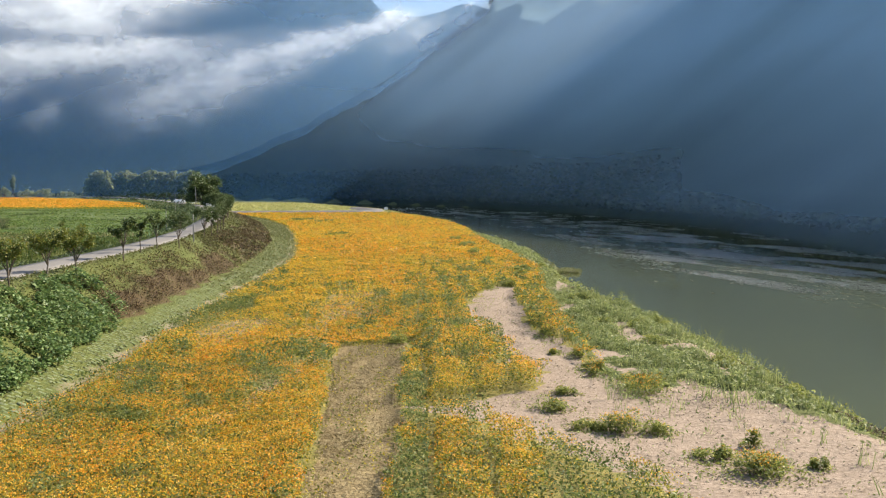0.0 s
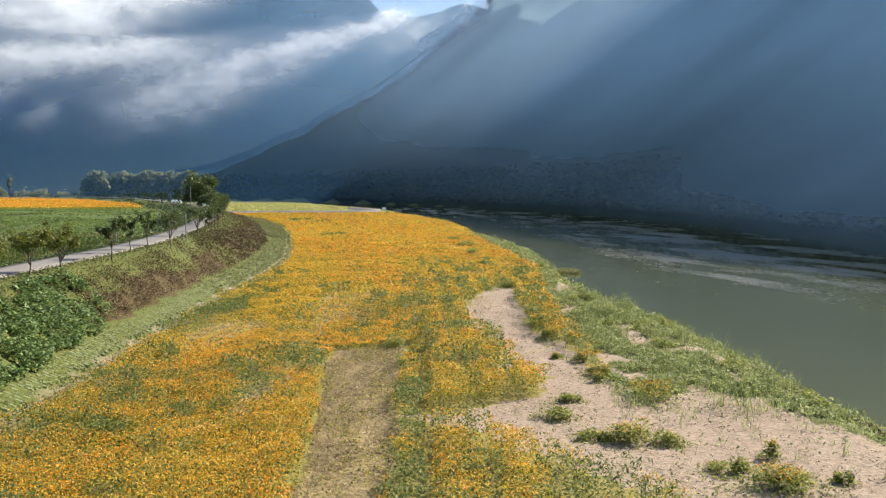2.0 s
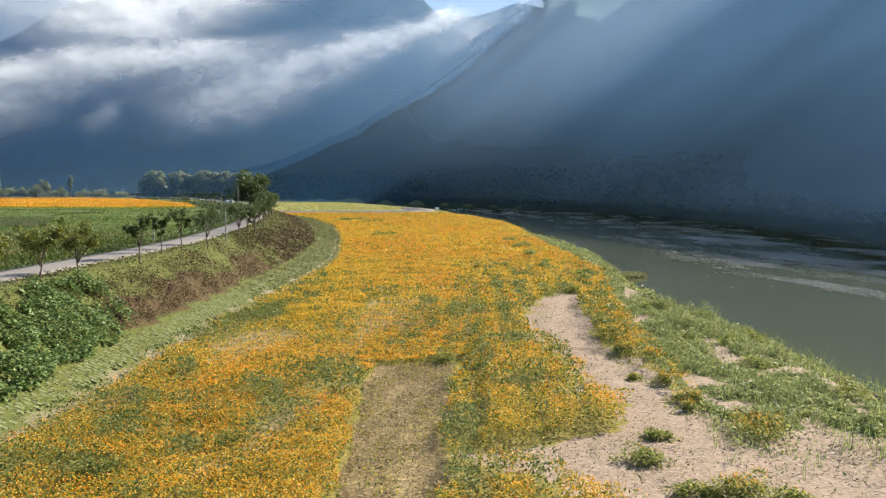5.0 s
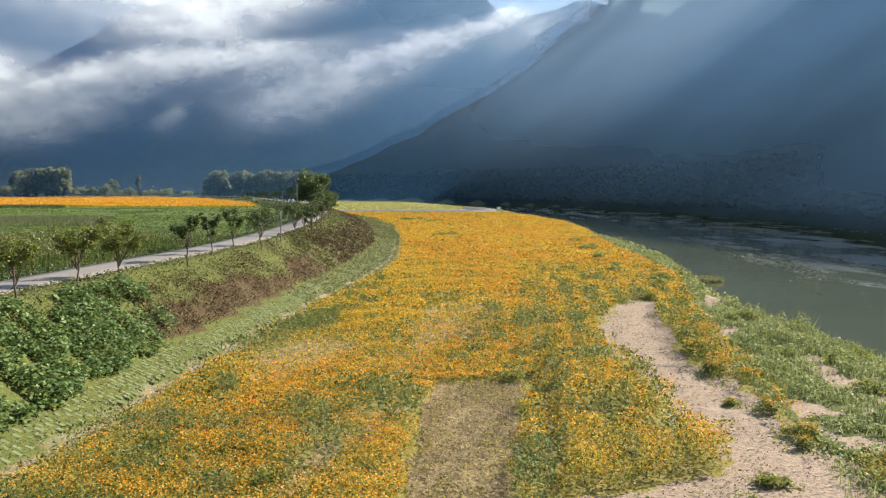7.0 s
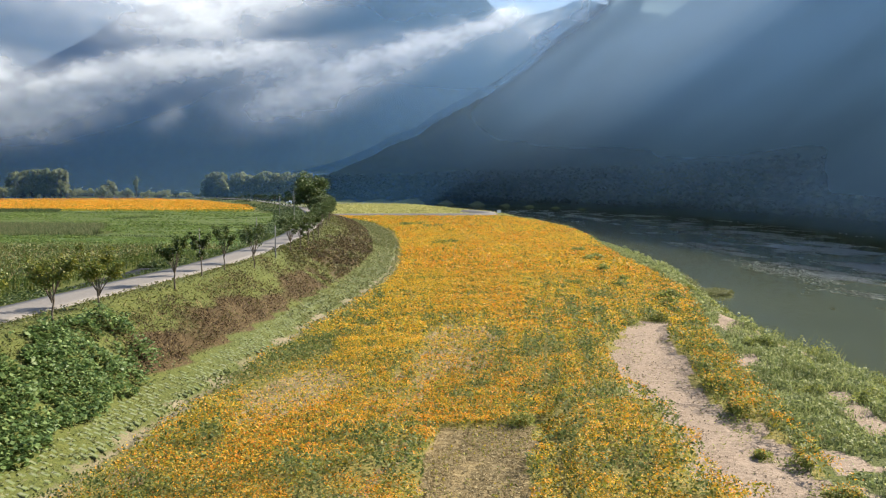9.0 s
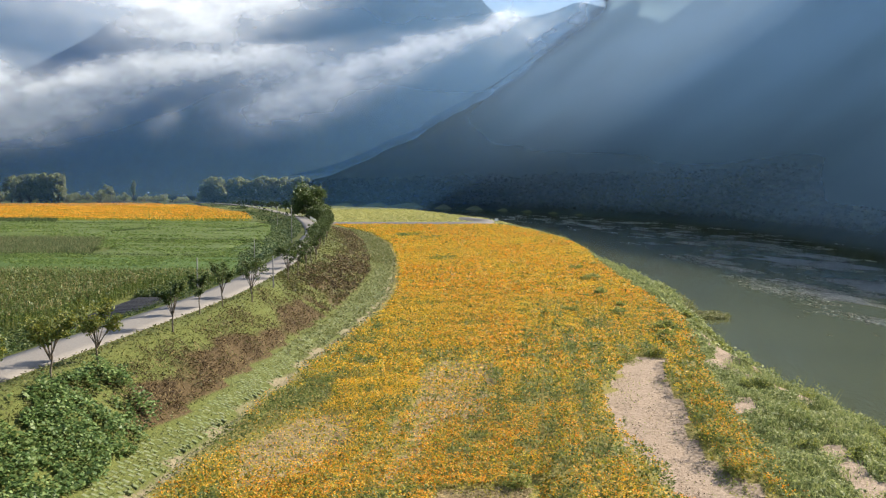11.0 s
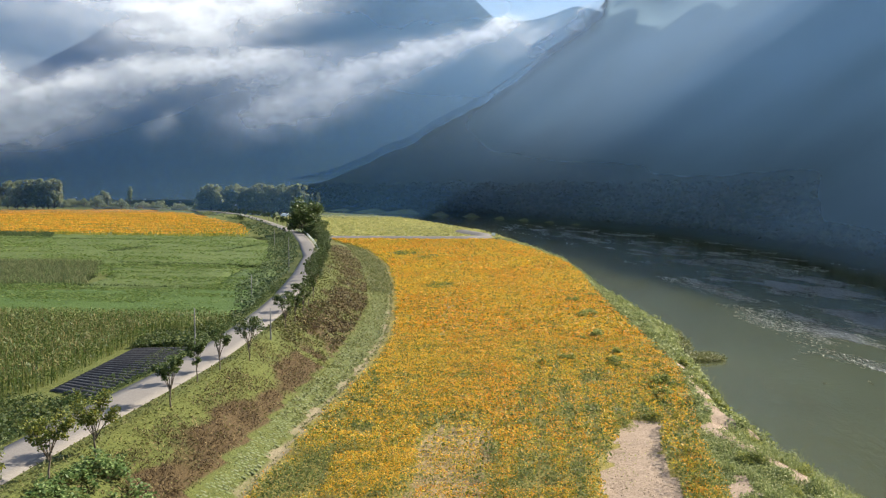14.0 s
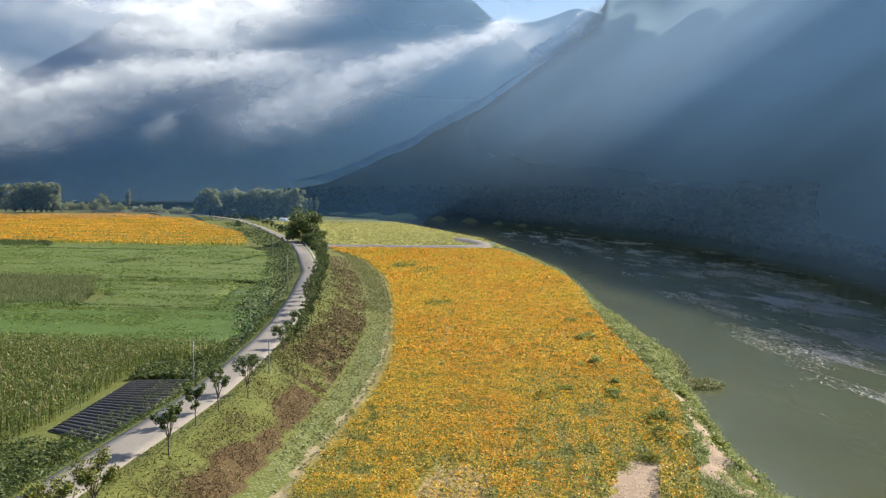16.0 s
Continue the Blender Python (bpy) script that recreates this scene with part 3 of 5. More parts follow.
VINE = leaf_material("vine_leaves", [(0.0, (0.051, 0.0978, 0.0255)), (0.5, (0.111, 0.174, 0.051)), (1.0, (0.221, 0.289, 0.102))], 0.5, 0.35)
DEAD = leaf_material("dead_stalks", [(0.0, (0.0187, 0.011, 0.00595)), (0.4, (0.051, 0.0306, 0.0153)), (0.75, (0.119, 0.0808, 0.0374)), (1.0, (0.281, 0.212, 0.102))], 0.8, 0.15)
STRAW = leaf_material("cut_straw", [(0.0, (0.136, 0.0978, 0.0425)), (0.5, (0.255, 0.191, 0.0935)), (1.0, (0.383, 0.306, 0.162))], 0.8, 0.15)
DARK_LEAF = leaf_material("tree_leaves", [(0.0, (0.0298, 0.0553, 0.0136)), (0.5, (0.0595, 0.0935, 0.0221)), (1.0, (0.128, 0.153, 0.0382))], 0.5, 0.3)


# ---- flower field ----
def field_cover(x, y):
    """How dense the plants stand, 0 to 1."""
    pr, fr = path_r(y), field_r(y)
    zn = zones(x, y)
    d = ramp(x, pr + 0.5 + 1.2 * fbm(y / 3, x * 0, 201, 3), pr + 1.8 + 1.2 * fbm(y / 3, x * 0, 201, 3)) * ramp(x, fr + 0.6, fr - 0.8) * (y < 344 + 0.2 * (x + 102))
    d = d * (1 - bald_patch(x, y))
    d = np.where(zn["sand"] | zn["mown"], 0.0, d)
    # a bare wedge of weeds by the sand at the near end
    d = np.where((x > 4.5) & (y < 45) & (x < 24), d * 0.75, d)
    # dark wheel ruts between the sown rows
    worn = fbm(x / 1.2, y / 9, 219, 3) > 0.47
    rut = worn & (np.abs(np.sin((x + 0.085 * (y - 60) + 0.3 * np.sin(y / 9)) * np.pi / 2.3)) < 0.17)
    d = np.where(rut & (x + 0.085 * (y - 60) > -4.2) & (y < 112), d * 0.15, d)
    return d


def field_bloom(x, y):
    """How much of the cover is in flower."""
    b = 0.72 + 0.9 * (fbm(x / 7, y / 3, 211, 4) - 0.42) + 0.35 * (fbm(x / 0.9, y / 6, 215, 2) - 0.5) + 0.5 * (fbm(x / 1.3, y / 1.3, 213, 2) - 0.5)
    b = b + 0.25 * ramp(y, 60, 120) - 0.36 * ramp(x, path_r(y) + 7.5, path_r(y) + 2) * ramp(y, 135, 85)
    across = x + 0.085 * (y - 60)
    side = ramp(across, -4.6, -3.2) * ramp(x, 9.5, 6.5) * ramp(y, 150, 95)
    b = b - side * (0.04 + 0.26 * ramp(y, 62, 80) + 0.42 * (0.5 + 0.5 * np.sin(across * 2 * np.pi / 2.3 + 0.6)) + 0.3 * (fbm(across / 1.0, y / 9, 217, 2) - 0.3))
    clump = fbm(x / 1.6, y / 1.6, 223, 3)
    b = b - 0.8 * ramp(clump, 0.585, 0.67) * ramp(y, 170, 95)
    # green row beside the mown strip and leafy ends towards the sand
    b = b - 0.6 * ramp(np.abs(across + 2.9 + 0.012 * (y - 40)), 0.9, 0.5) * (y < 52) - 0.42 * ramp(x, 3.0, 6.0) * (y < 45)
    for (cx, cy, lx, ly) in ((-32, 194.5, 3.0, 6.5), (-57, 278, 5, 13), (-48, 262, 4, 9), (-20.5, 76, 2, 5), (-21.5, 66, 1.2, 5)):
        b = b - 0.8 * ramp(((x - cx) / lx) ** 2 + ((y - cy) / ly) ** 2, 1.3, 0.5)
    return np.clip(b, 0.03, 1.0)


def plant_height(x, y):
    edge_x = np.interp(y, [15, 32, 46, 62.8], [0, -1.2, -2.4, -3.6])
    low = 1 - 0.5 * ramp(np.abs(x - edge_x - 0.6), 1.6, 0.9) * (y < 64) - 0.55 * ramp(np.abs(x + 6.5), 4.5, 3) * ramp(np.abs(y - 67), 9, 5)
    return 0.28 * low + 0.28 * low * ramp(y, 125, 75) + 0.62 * low * fbm(x / 2.6, y / 2.6, 231, 3) + 0.34 * (fbm(x / 0.8, y / 0.8, 233, 2) - 0.4)


def flower_field():
    rng = np.random.RandomState(7)
    green, dark, bloom = [], [], []

    def over_field(per_m2, y0, y1, chance):
        widest = max(float(field_r(v) + 1 - path_r(v)) for v in (y0, (y0 + y1) / 2, y1))
        y = rng.uniform(y0, y1, int(per_m2 * widest * (y1 - y0)))
        pr, wide = path_r(y), field_r(y) + 1 - path_r(y)
        k = rng.rand(len(y)) < wide / widest
        x, y = (pr + rng.rand(len(y)) * wide)[k], y[k]
        k = rng.rand(len(x)) < chance(x, y)
        return x[k], y[k]

    for y0, y1, nleaf, lsize, nflower, size in ((-20, 24, 20, 0.16, 22, 0.15), (24, 52, 165, 0.07, 250, 0.062), (52, 85, 92, 0.092, 125, 0.088), (85, 140, 40, 0.13, 40, 0.14), (140, 230, 15, 0.21, 19, 0.215), (230, 362, 6.5, 0.34, 9, 0.33)):
        x, y = over_field(nleaf, y0, y1, field_cover)
        bl = field_bloom(x, y)
        h = plant_height(x, y) * (1 + 0.55 * (bl < 0.15))
        z = ground_z(x, y) + h * (1 - rng.rand(len(x)) ** 2 * 0.95)
        d = rng.rand(len(x)) < ramp(bl, 0.24, 0.05)
        for k, out in ((~d, green), (d, dark)):
            out.append(leaves(rng, x[k], y[k], z[k], lsize, 0.2, 2.2))
        x, y = over_field(nflower, y0, y1, lambda a, b: field_cover(a, b) * field_bloom(a, b))
        z = ground_z(x, y) + plant_height(x, y) * rng.uniform(0.8, 1.15, len(x))
        bloom.append(leaves(rng, x, y, z, size, 0.45, 1.0))
    stuff("cosmos_greens", green, COSMOS_GREEN, "feathery green foliage of the cosmos field", "flower field")
    stuff("cosmos_bushes", dark, FIELD_BUSH, "darker green flowerless clumps among the cosmos", "flower field")
    stuff("cosmos_flowers", bloom, COSMOS_FLOWER, "dense orange and yellow cosmos flowers in the field", "flower field")


FIELD_BUSH = leaf_material("field_bush_leaves", [(0.0, (0.06, 0.09, 0.025)), (0.5, (0.125, 0.16, 0.042)), (1.0, (0.25, 0.26, 0.075))], 0.6, 0.45)
TUFT_GREEN = leaf_material("clump_foliage", [(0.0, (0.11, 0.145, 0.034)), (0.5, (0.215, 0.245, 0.058)), (1.0, (0.39, 0.375, 0.095))], 0.6, 0.5)
flower_field()


# ---- levee plants ----
def levee_plants():
    rng = np.random.RandomState(11)

    def t_of(x, y):  # 0 at the path, 1 at the road's shoulder
        pl, top = path_l(y), road_x(y) + 2.2
        return (pl - x) / (pl - top)

    def vine_chance(x, y):
        t = t_of(x, y)
        end = 64 + 14 * (fbm(x / 1.8, y / 5, 243, 3) - 0.5) + 5 * t
        return ((t > -0.25 + 0.3 * fbm(y / 3, x * 0, 241, 2)) & (t < 0.74)) * ramp(y, end + 1.5, end - 1.5) * (fbm(x / 1.2, y / 1.2, 245, 3) > 0.36)

    x, y = scatter(rng, 95000, -32, -20, 26, 74, vine_chance)
    mound = 0.15 + 1.25 * fbm(x / 1.7, y / 1.7, 247, 3) ** 1.3
    z = ground_z(x, y) + mound * np.sqrt(rng.rand(len(x)))
    stuff("vine_thicket", [leaves(rng, x, y, z, 0.19, 0.6, 1.15)], VINE, "broad-leaved green vines smothering the levee slope", "vines")

    def brown_chance(x, y):
        t = t_of(x, y)
        stay = 1.15 + 2.0 * (fbm(x / 3, y / 6, 251, 3) - 0.45) - 0.15 * ramp(y, 105, 130)
        return ((t > 0.03) & (t < 0.3 + 0.75 * fbm(y / 5, x / 2.5, 255, 4))) * ramp(fbm(x / 1.3, y / 1.6, 257, 3), 0.25, 0.42) * ramp(y, 60, 69) * ramp(y, 330, 180) * np.clip(stay, 0, 1) * np.where(np.abs(y - 108.5 - 0.62 * (x + 33)) < 0.8, 0.0, 1)

    x, y = scatter(rng, 620000, -80, -24, 58, 290, brown_chance)
    k = rng.rand(len(x)) < np.clip(1.5 - y / 130, 0.2, 1)
    x, y = x[k], y[k]
    z = ground_z(x, y) + 0.05 + 0.4 * fbm(x / 1.2, y / 1.2, 253, 2) * rng.rand(len(x)) ** 0.7
    stuff("dead_leaves", [leaves(rng, x, y, z, np.where(y < 120, 0.062, 0.12), 0.35, 5.0)], DEAD, "withered brown leaves matted on the levee slope", "dry grass")
    k = rng.rand(len(x)) < 0.25
    x, y = x[k], y[k]
    stuff("dead_brush", [blades(rng, x, y, ground_z(x, y), 3, 0.55, 0.035, 1.8, 0.6)], DEAD, "dead brown brush flattened on the levee slope", "dry grass")

    def grass_chance(x, y):
        t = t_of(x, y)
        way = (np.abs(y - 108.5 - 0.62 * (x + 33)) < 0.9) & (t > 0) & (t < 1)
        return way * 1.0 + ((t > 0.52) & (t < 1.0)) * 1.0 + ((t > 0.02) & (t <= 0.52)) * np.where(fbm(x / 2, y / 4, 251, 3) < 0.42, 0.6, 0.08 + 0.22 * ramp(y, 98, 112)) * (y > 64)

    x, y = scatter(rng, 330000, -70, -26, 28, 240, grass_chance)
    k = rng.rand(len(x)) < np.clip(1.5 - y / 120, 0.2, 1)
    x, y = x[k], y[k]
    stuff("levee_grass", [leaves(rng, x, y, ground_z(x, y) + 0.28 * rng.rand(len(x)), np.where(y < 110, 0.085, 0.16), 0.3, 2.8)], MEADOW, "yellow-green grass along the top of the levee", "grass")

    def verge_chance(x, y):
        rx = road_x(y)
        return ((x < rx - 2.05) & (x > rx - 9)) * 0.9

    x, y = scatter(rng, 260000, -75, -30, 40, 160, verge_chance)
    stuff("verge_grass", [leaves(rng, x, y, ground_z(x, y) + 0.3 * rng.rand(len(x)), 0.11, 0.35, 2.4)], VERGE, "green grass on the road's inner verge", "grass")

    # grass between and over the revetment blocks
    x, y = scatter(rng, 420000, -95, -17, 30, 330, lambda a, b: ((a > path_l(b) - 0.3) & (a < path_r(b) + 0.9)) * np.clip(0.45 + 1.3 * (fbm(a / 1.8, b / 3, 261, 3) - 0.3) + 0.8 * (np.abs(a - path_r(b)) < 0.7), 0, 1))
    stuff("path_grass", [leaves(rng, x, y, ground_z(x, y) + 0.02 + 0.09 * rng.rand(len(x)), np.where(y < 90, 0.085, np.where(y < 180, 0.15, 0.3)), 0.5, 2.4)], PATH_GREEN, "short grass growing through the block paving", "grass")


levee_plants()


# ---- river bank plants ----
CLOD = leaf_material("sand_clods", [(0.0, (0.07, 0.05, 0.036)), (0.6, (0.15, 0.113, 0.08)), (1.0, (0.3, 0.24, 0.18))], 0.95, 0.0)


def bank_plants():
    rng = np.random.RandomState(13)

    def chance(x, y):
        bx, fr = bank_x(y), field_r(y)
        on = (x > fr - 0.4) & (x < bx + 0.2)
        zn = zones(x, y)["sand"]
        gap = fbm(x / 2.2, y / 3, 271, 4)
        return on * np.where(zn, np.where(y > 84, 0.4 * ramp(gap, 0.5, 0.4), 0.1), 0.05 + 0.95 * ramp(gap, np.where(y < 62, 0.55, 0.6), np.where(y < 62, 0.46, 0.5))) * np.where((y < 46) & (x < bx - 5), 0.25, 1)

    x, y = scatter(rng, 120000, -50, 28, 24, 340, chance)
    x2, y2 = scatter(rng, 170000, 2, 28, 28, 100, chance)
    x3, y3 = scatter(rng, 60000, -6, 17, 100, 200, chance)
    x, y = np.r_[x, x2, x3], np.r_[y, y2, y3]
    hh = 0.04 + 1.9 * fbm(x / 1.5, y / 1.5, 277, 3) ** 2.6 + 1.3 * ramp(x, bank_x(y) - 2.4, bank_x(y) - 0.6) * fbm(x / 1.5, y / 1.5, 279, 2) ** 1.6
    z = ground_z(x, y) + hh * (1 - 0.8 * rng.rand(len(x)) ** 2)
    stuff("bank_weeds", [leaves(rng, x, y, z, np.where(y < 100, 0.1, 0.2), 0.35, 2.0)], WEED, "blue-green weeds covering the river bank", "weeds")
    k = rng.rand(len(x)) < 0.12
    stuff("bank_grass", [blades(rng, x[k], y[k], ground_z(x[k], y[k]), 5, hh[k] * 1.3, 0.05, 0.6)], WEED, "tall grass blades on the river bank", "weeds")

    # low stubble on sand and mown strip
    x, y = scatter(rng, 110000, -9, 1, 20, 64, lambda a, b: zones(a, b)["mown"] * (0.25 + 0.9 * ramp(fbm(a / 1.2, b / 3.5, 283, 3), 0.35, 0.65)))
    stuff("stubble", [leaves(rng, x, y, ground_z(x, y) + 0.05 + 0.06 * rng.rand(len(x)), 0.045, 1.2, 3.6)], STRAW, "cut straw and stubble on the mown strip", "stubble")
    x, y = scatter(rng, 30000, -9, 1, 20, 64, lambda a, b: zones(a, b)["mown"] * 0.55 * ramp(fbm(a / 1.0, b / 3.0, 287, 3), 0.42, 0.6))
    stuff("strip_grass", [leaves(rng, x, y, ground_z(x, y) + 0.04 + 0.18 * rng.rand(len(x)), 0.06, 0.3, 2.4)], COSMOS_GREEN, "young green shoots on the mown strip", "grass")
    x, y = scatter(rng, 50000, -2, 24, 18, 92, lambda a, b: zones(a, b)["sand"] * (0.04 + 0.5 * ramp(fbm(a / 2.0, b / 2.0, 289, 4), 0.55, 0.68)))
    stuff("sand_sprouts", [leaves(rng, x, y, ground_z(x, y) + 0.02 + 0.09 * rng.rand(len(x)), 0.055, 0.4, 2.2)], TUFT_GREEN, "sparse green sprouts scattered over the sand", "weeds")
    x, y = scatter(rng, 40000, -2, 24, 18, 92, lambda a, b: zones(a, b)["sand"] * (0.1 + 0.7 * ramp(fbm(a / 1.5, b / 3.0, 291, 4), 0.5, 0.65)))
    stuff("sand_debris", [leaves(rng, x, y, ground_z(x, y) + 0.02, 0.05, 1.5, 3.2)], DEAD, "dark twigs and clods lying on the sand", "debris")
    for seed, across, along in ((295, 0.5, 6.0), (297, 2.6, 0.5)):
        x, y = scatter(rng, 60000, -2, 24, 18, 98, lambda a, b: zones(a, b)["sand"] * ramp(fbm(a / across, b / along, seed, 3), 0.56, 0.64) * 0.7)
        stuff("sand_clods", [leaves(rng, x, y, ground_z(x, y) + 0.015 + 0.04 * rng.rand(len(x)), 0.05, 0.9, 1.6)], CLOD, "dark damp clods and drag lines on the sand", "sand")
    # dry wrack along the near shore
    x, y = scatter(rng, 60000, 12, 28, 26, 62, lambda a, b: (np.abs(a - bank_x(b) + 3.4) < 2.0) * ramp(fbm(a / 2, b / 2, 293, 3), 0.42, 0.6))
    stuff("drift_wrack", [leaves(rng, x, y, ground_z(x, y) + 0.1 + 0.35 * rng.rand(len(x)), 0.07, 0.6, 3.4)], DEAD, "dry brown drift wrack above the waterline", "debris")

    # grass tongue standing in the shallows
    x, y = scatter(rng, 6000, 9, 19, 134, 172, lambda a, b: np.maximum(((a - 14.6) / 2.8) ** 2 + ((b - 142.5) / 3.0) ** 2 < 1, 0.3 * (((a - 11.5) / 2.5) ** 2 + ((b - 154) / 13) ** 2 < 1)))
    stuff("shallows_grass", [leaves(rng, np.repeat(x, 4) + 0.2 * rng.randn(4 * len(x)), np.repeat(y, 4) + 0.2 * rng.randn(4 * len(x)), WATER_Z + 0.6 * rng.rand(4 * len(x)), 0.16, 0.4, 2.2)], PATH_GREEN, "yellow-green grass tongue standing in the shallows", "grass")


bank_plants()


def tuft(x, y, rx, ry, height, flowers, label):
    """One clump of cosmos on the sand: foliage and flower heads."""
    rng = np.random.RandomState(int(abs(x * 131 + y * 17)) % 9999)
    lobes = max(3, int(4 * rx * ry + 3))
    n = int(1100 * rx * ry + 350)
    a0, r0 = rng.uniform(0, 2 * np.pi, lobes), np.sqrt(rng.rand(lobes)) * 0.75
    lob = rng.randint(0, lobes, n)
    q = rng.randn(n, 3)
    q *= (rng.rand(n) ** 0.33 / np.linalg.norm(q, axis=1))[:, None]
    w = 0.5 * min(rx, ry) * rng.uniform(0.75, 1.3, lobes)[lob]
    px, py = rx * (r0 * np.cos(a0))[lob] + q[:, 0] * w * 1.2, ry * (r0 * np.sin(a0))[lob] + q[:, 1] * w * 1.2
    z0 = float(ground_z(x, y))
    pz = ground_z(px + x, py + y) - z0
    hh = 1.25 * height * (rng.uniform(0.55, 1.0, lobes) * (1 - 0.35 * r0))[lob]
    pz = pz + np.maximum(hh * (0.52 + 0.5 * q[:, 2]), 0.02)
    # low skirt of runners round the foot
    e = n // 3
    pa, pr = rng.uniform(0, 2 * np.pi, e), rng.uniform(0.5, 1.7, e)
    px[:e], py[:e] = rx * pr * np.cos(pa), ry * pr * np.sin(pa)
    pz[:e] = ground_z(px[:e] + x, py[:e] + y) - z0 + rng.rand(e) ** 2 * 0.3 * height * (1.9 - pr)
    q[:e, 2] = -1
    base = new("flower_clump")
    base.location = (x, y, z0)
    v1, f1 = leaves(rng, px, py, pz, 0.07 if y < 100 else 0.14, 0.3, 2.2)
    tagged(soup("foliage", v1, f1, TUFT_GREEN, parent=base), kind="stuff")
    if flowers:
        k = (q[:, 2] > 0.25) & (rng.rand(n) < flowers * 3.0)
        m = int(k.sum())
        v2, f2 = leaves(rng, px[k] + 0.06 * rng.randn(m), py[k] + 0.06 * rng.randn(m), pz[k] + 0.12 * rng.rand(m), 0.06, 0.5, 1.0)
        tagged(soup("blossom", v2, f2, COSMOS_FLOWER, parent=base), kind="stuff")
    return tagged(base, label, "flower clump", "clumps on the sand")


for args in ((13.2, 36.0, 1.5, 1.1, 0.95, 0.35), (11.8, 37.8, 0.8, 0.7, 0.7, 0.05), (13.9, 39.6, 0.35, 0.35, 0.9, 0.2), (15.8, 36.6, 0.35, 0.35, 0.6, 0.05),
             (8.6, 41.8, 1.2, 0.9, 1.0, 0.3), (10.2, 41.3, 0.6, 0.6, 0.75, 0.05), (7.0, 41.8, 0.8, 0.6, 0.5, 0.05), (5.5, 45.2, 0.75, 0.7, 0.75, 0.05),
             (6.6, 48.4, 0.6, 0.5, 0.6, 0.03), (10.9, 49.8, 1.0, 1.8, 0.95, 0.4), (8.7, 54.2, 0.7, 1.6, 0.9, 0.35), (8.1, 58.8, 0.5, 0.9, 0.8, 0.25), (6.9, 60.2, 0.4, 0.6, 0.6, 0.1),
             (6.7, 66.5, 0.6, 1.8, 0.85, 0.4), (6.6, 73.0, 0.7, 2.6, 0.9, 0.5), (6.9, 80, 0.8, 3, 0.95, 0.6), (7.2, 87, 0.9, 3.2, 0.95, 0.6), (-4.3, 63.0, 0.8, 0.8, 0.9, 0.05), (5.0, 98.8, 1.3, 1.1, 0.9, 0.1), (1.9, 96, 0.9, 1.3, 0.8, 0.3)):
    tuft(*args, "bushy green cosmos clump with orange heads on sand" if args[5] > 0.2 else "low green cosmos clump growing on pale sand")
for x, y, r, h in ((-0.1, 139, 1.0, 1.7), (2.2, 121.5, 0.9, 1.2), (2.4, 127.4, 0.8, 1.1), (-1.9, 136.7, 0.8, 0.9), (6.4, 112.3, 1.1, 1.3), (6.5, 106.1, 1.1, 1.2), (-3.7, 123.1, 1.1, 1.0), (-4.5, 176, 1.3, 1.2), (-1.3, 158.9, 1.6, 1.3), (-1, 183.7, 1.3, 1.3), (-6.2, 119.8, 0.8, 1.0),
                   (-15.5, 44.6, 0.9, 0.9), (-14.6, 40.6, 1.0, 1.0), (-13.9, 49.0, 0.8, 0.8), (-11.2, 45.2, 0.7, 0.8), (-17.8, 49.6, 0.8, 0.8), (-9.4, 41.5, 0.6, 0.8)):
    tuft(x, y, r, r * 1.2, h, 0, "dark green weed bush standing in the flowers")
for x, y, r, h in ((16.9, 75.2, 0.5, 1.1), (14.6, 71, 0.9, 0.8), (11.6, 72.5, 0.8, 0.8), (17.6, 57.3, 1.2, 0.8), (21.4, 52.6, 1.1, 1.0), (22.7, 49.4, 0.8, 0.9), (20.0, 49.3, 1.4, 0.7), (14.0, 64, 1.0, 0.7), (13.0, 81, 0.8, 0.8), (11.4, 88, 0.9, 0.8), (24.0, 47.0, 1.2, 1.3), (23.2, 51.2, 0.9, 1.2), (22.4, 56.5, 1.0, 1.1), (21.6, 61.5, 0.9, 1.0), (20.8, 66.5, 1.1, 1.1),
                   (19.6, 72, 0.9, 1.0), (18.2, 78.5, 1.0, 1.1), (15.8, 88, 0.9, 1.0), (13.3, 98, 1.0, 1.1), (12.2, 108, 0.9, 1.0), (11.6, 117, 1.0, 1.1), (10.8, 127, 0.9, 1.0)):
    tuft(x, y, r, r, h, 0, "low green shrub on the river bank slope")


# ---- road ----
def strip_mesh(name, xs_of_y, y_at, half, z, thick, mat, label, category):
    """A slab that follows a plan line: top and both sides."""
    cx = xs_of_y(y_at)
    t = np.stack([np.gradient(cx), np.gradient(y_at)], -1)
    t /= np.linalg.norm(t, axis=1, keepdims=True)
    nx, ny = t[:, 1], -t[:, 0]
    offs, hs = [-half - 0.02, -half, -half * 0.5, 0, half * 0.5, half, half + 0.02], [-thick, 0, 0.03, 0.045, 0.03, 0, -thick]
    X = cx[:, None] + nx[:, None] * offs
    Y = y_at[:, None] + ny[:, None] * offs
    return tagged(sheet(name, X, Y, z + 0 * X + hs, mat, smooth=False), label, category, kind="structure")


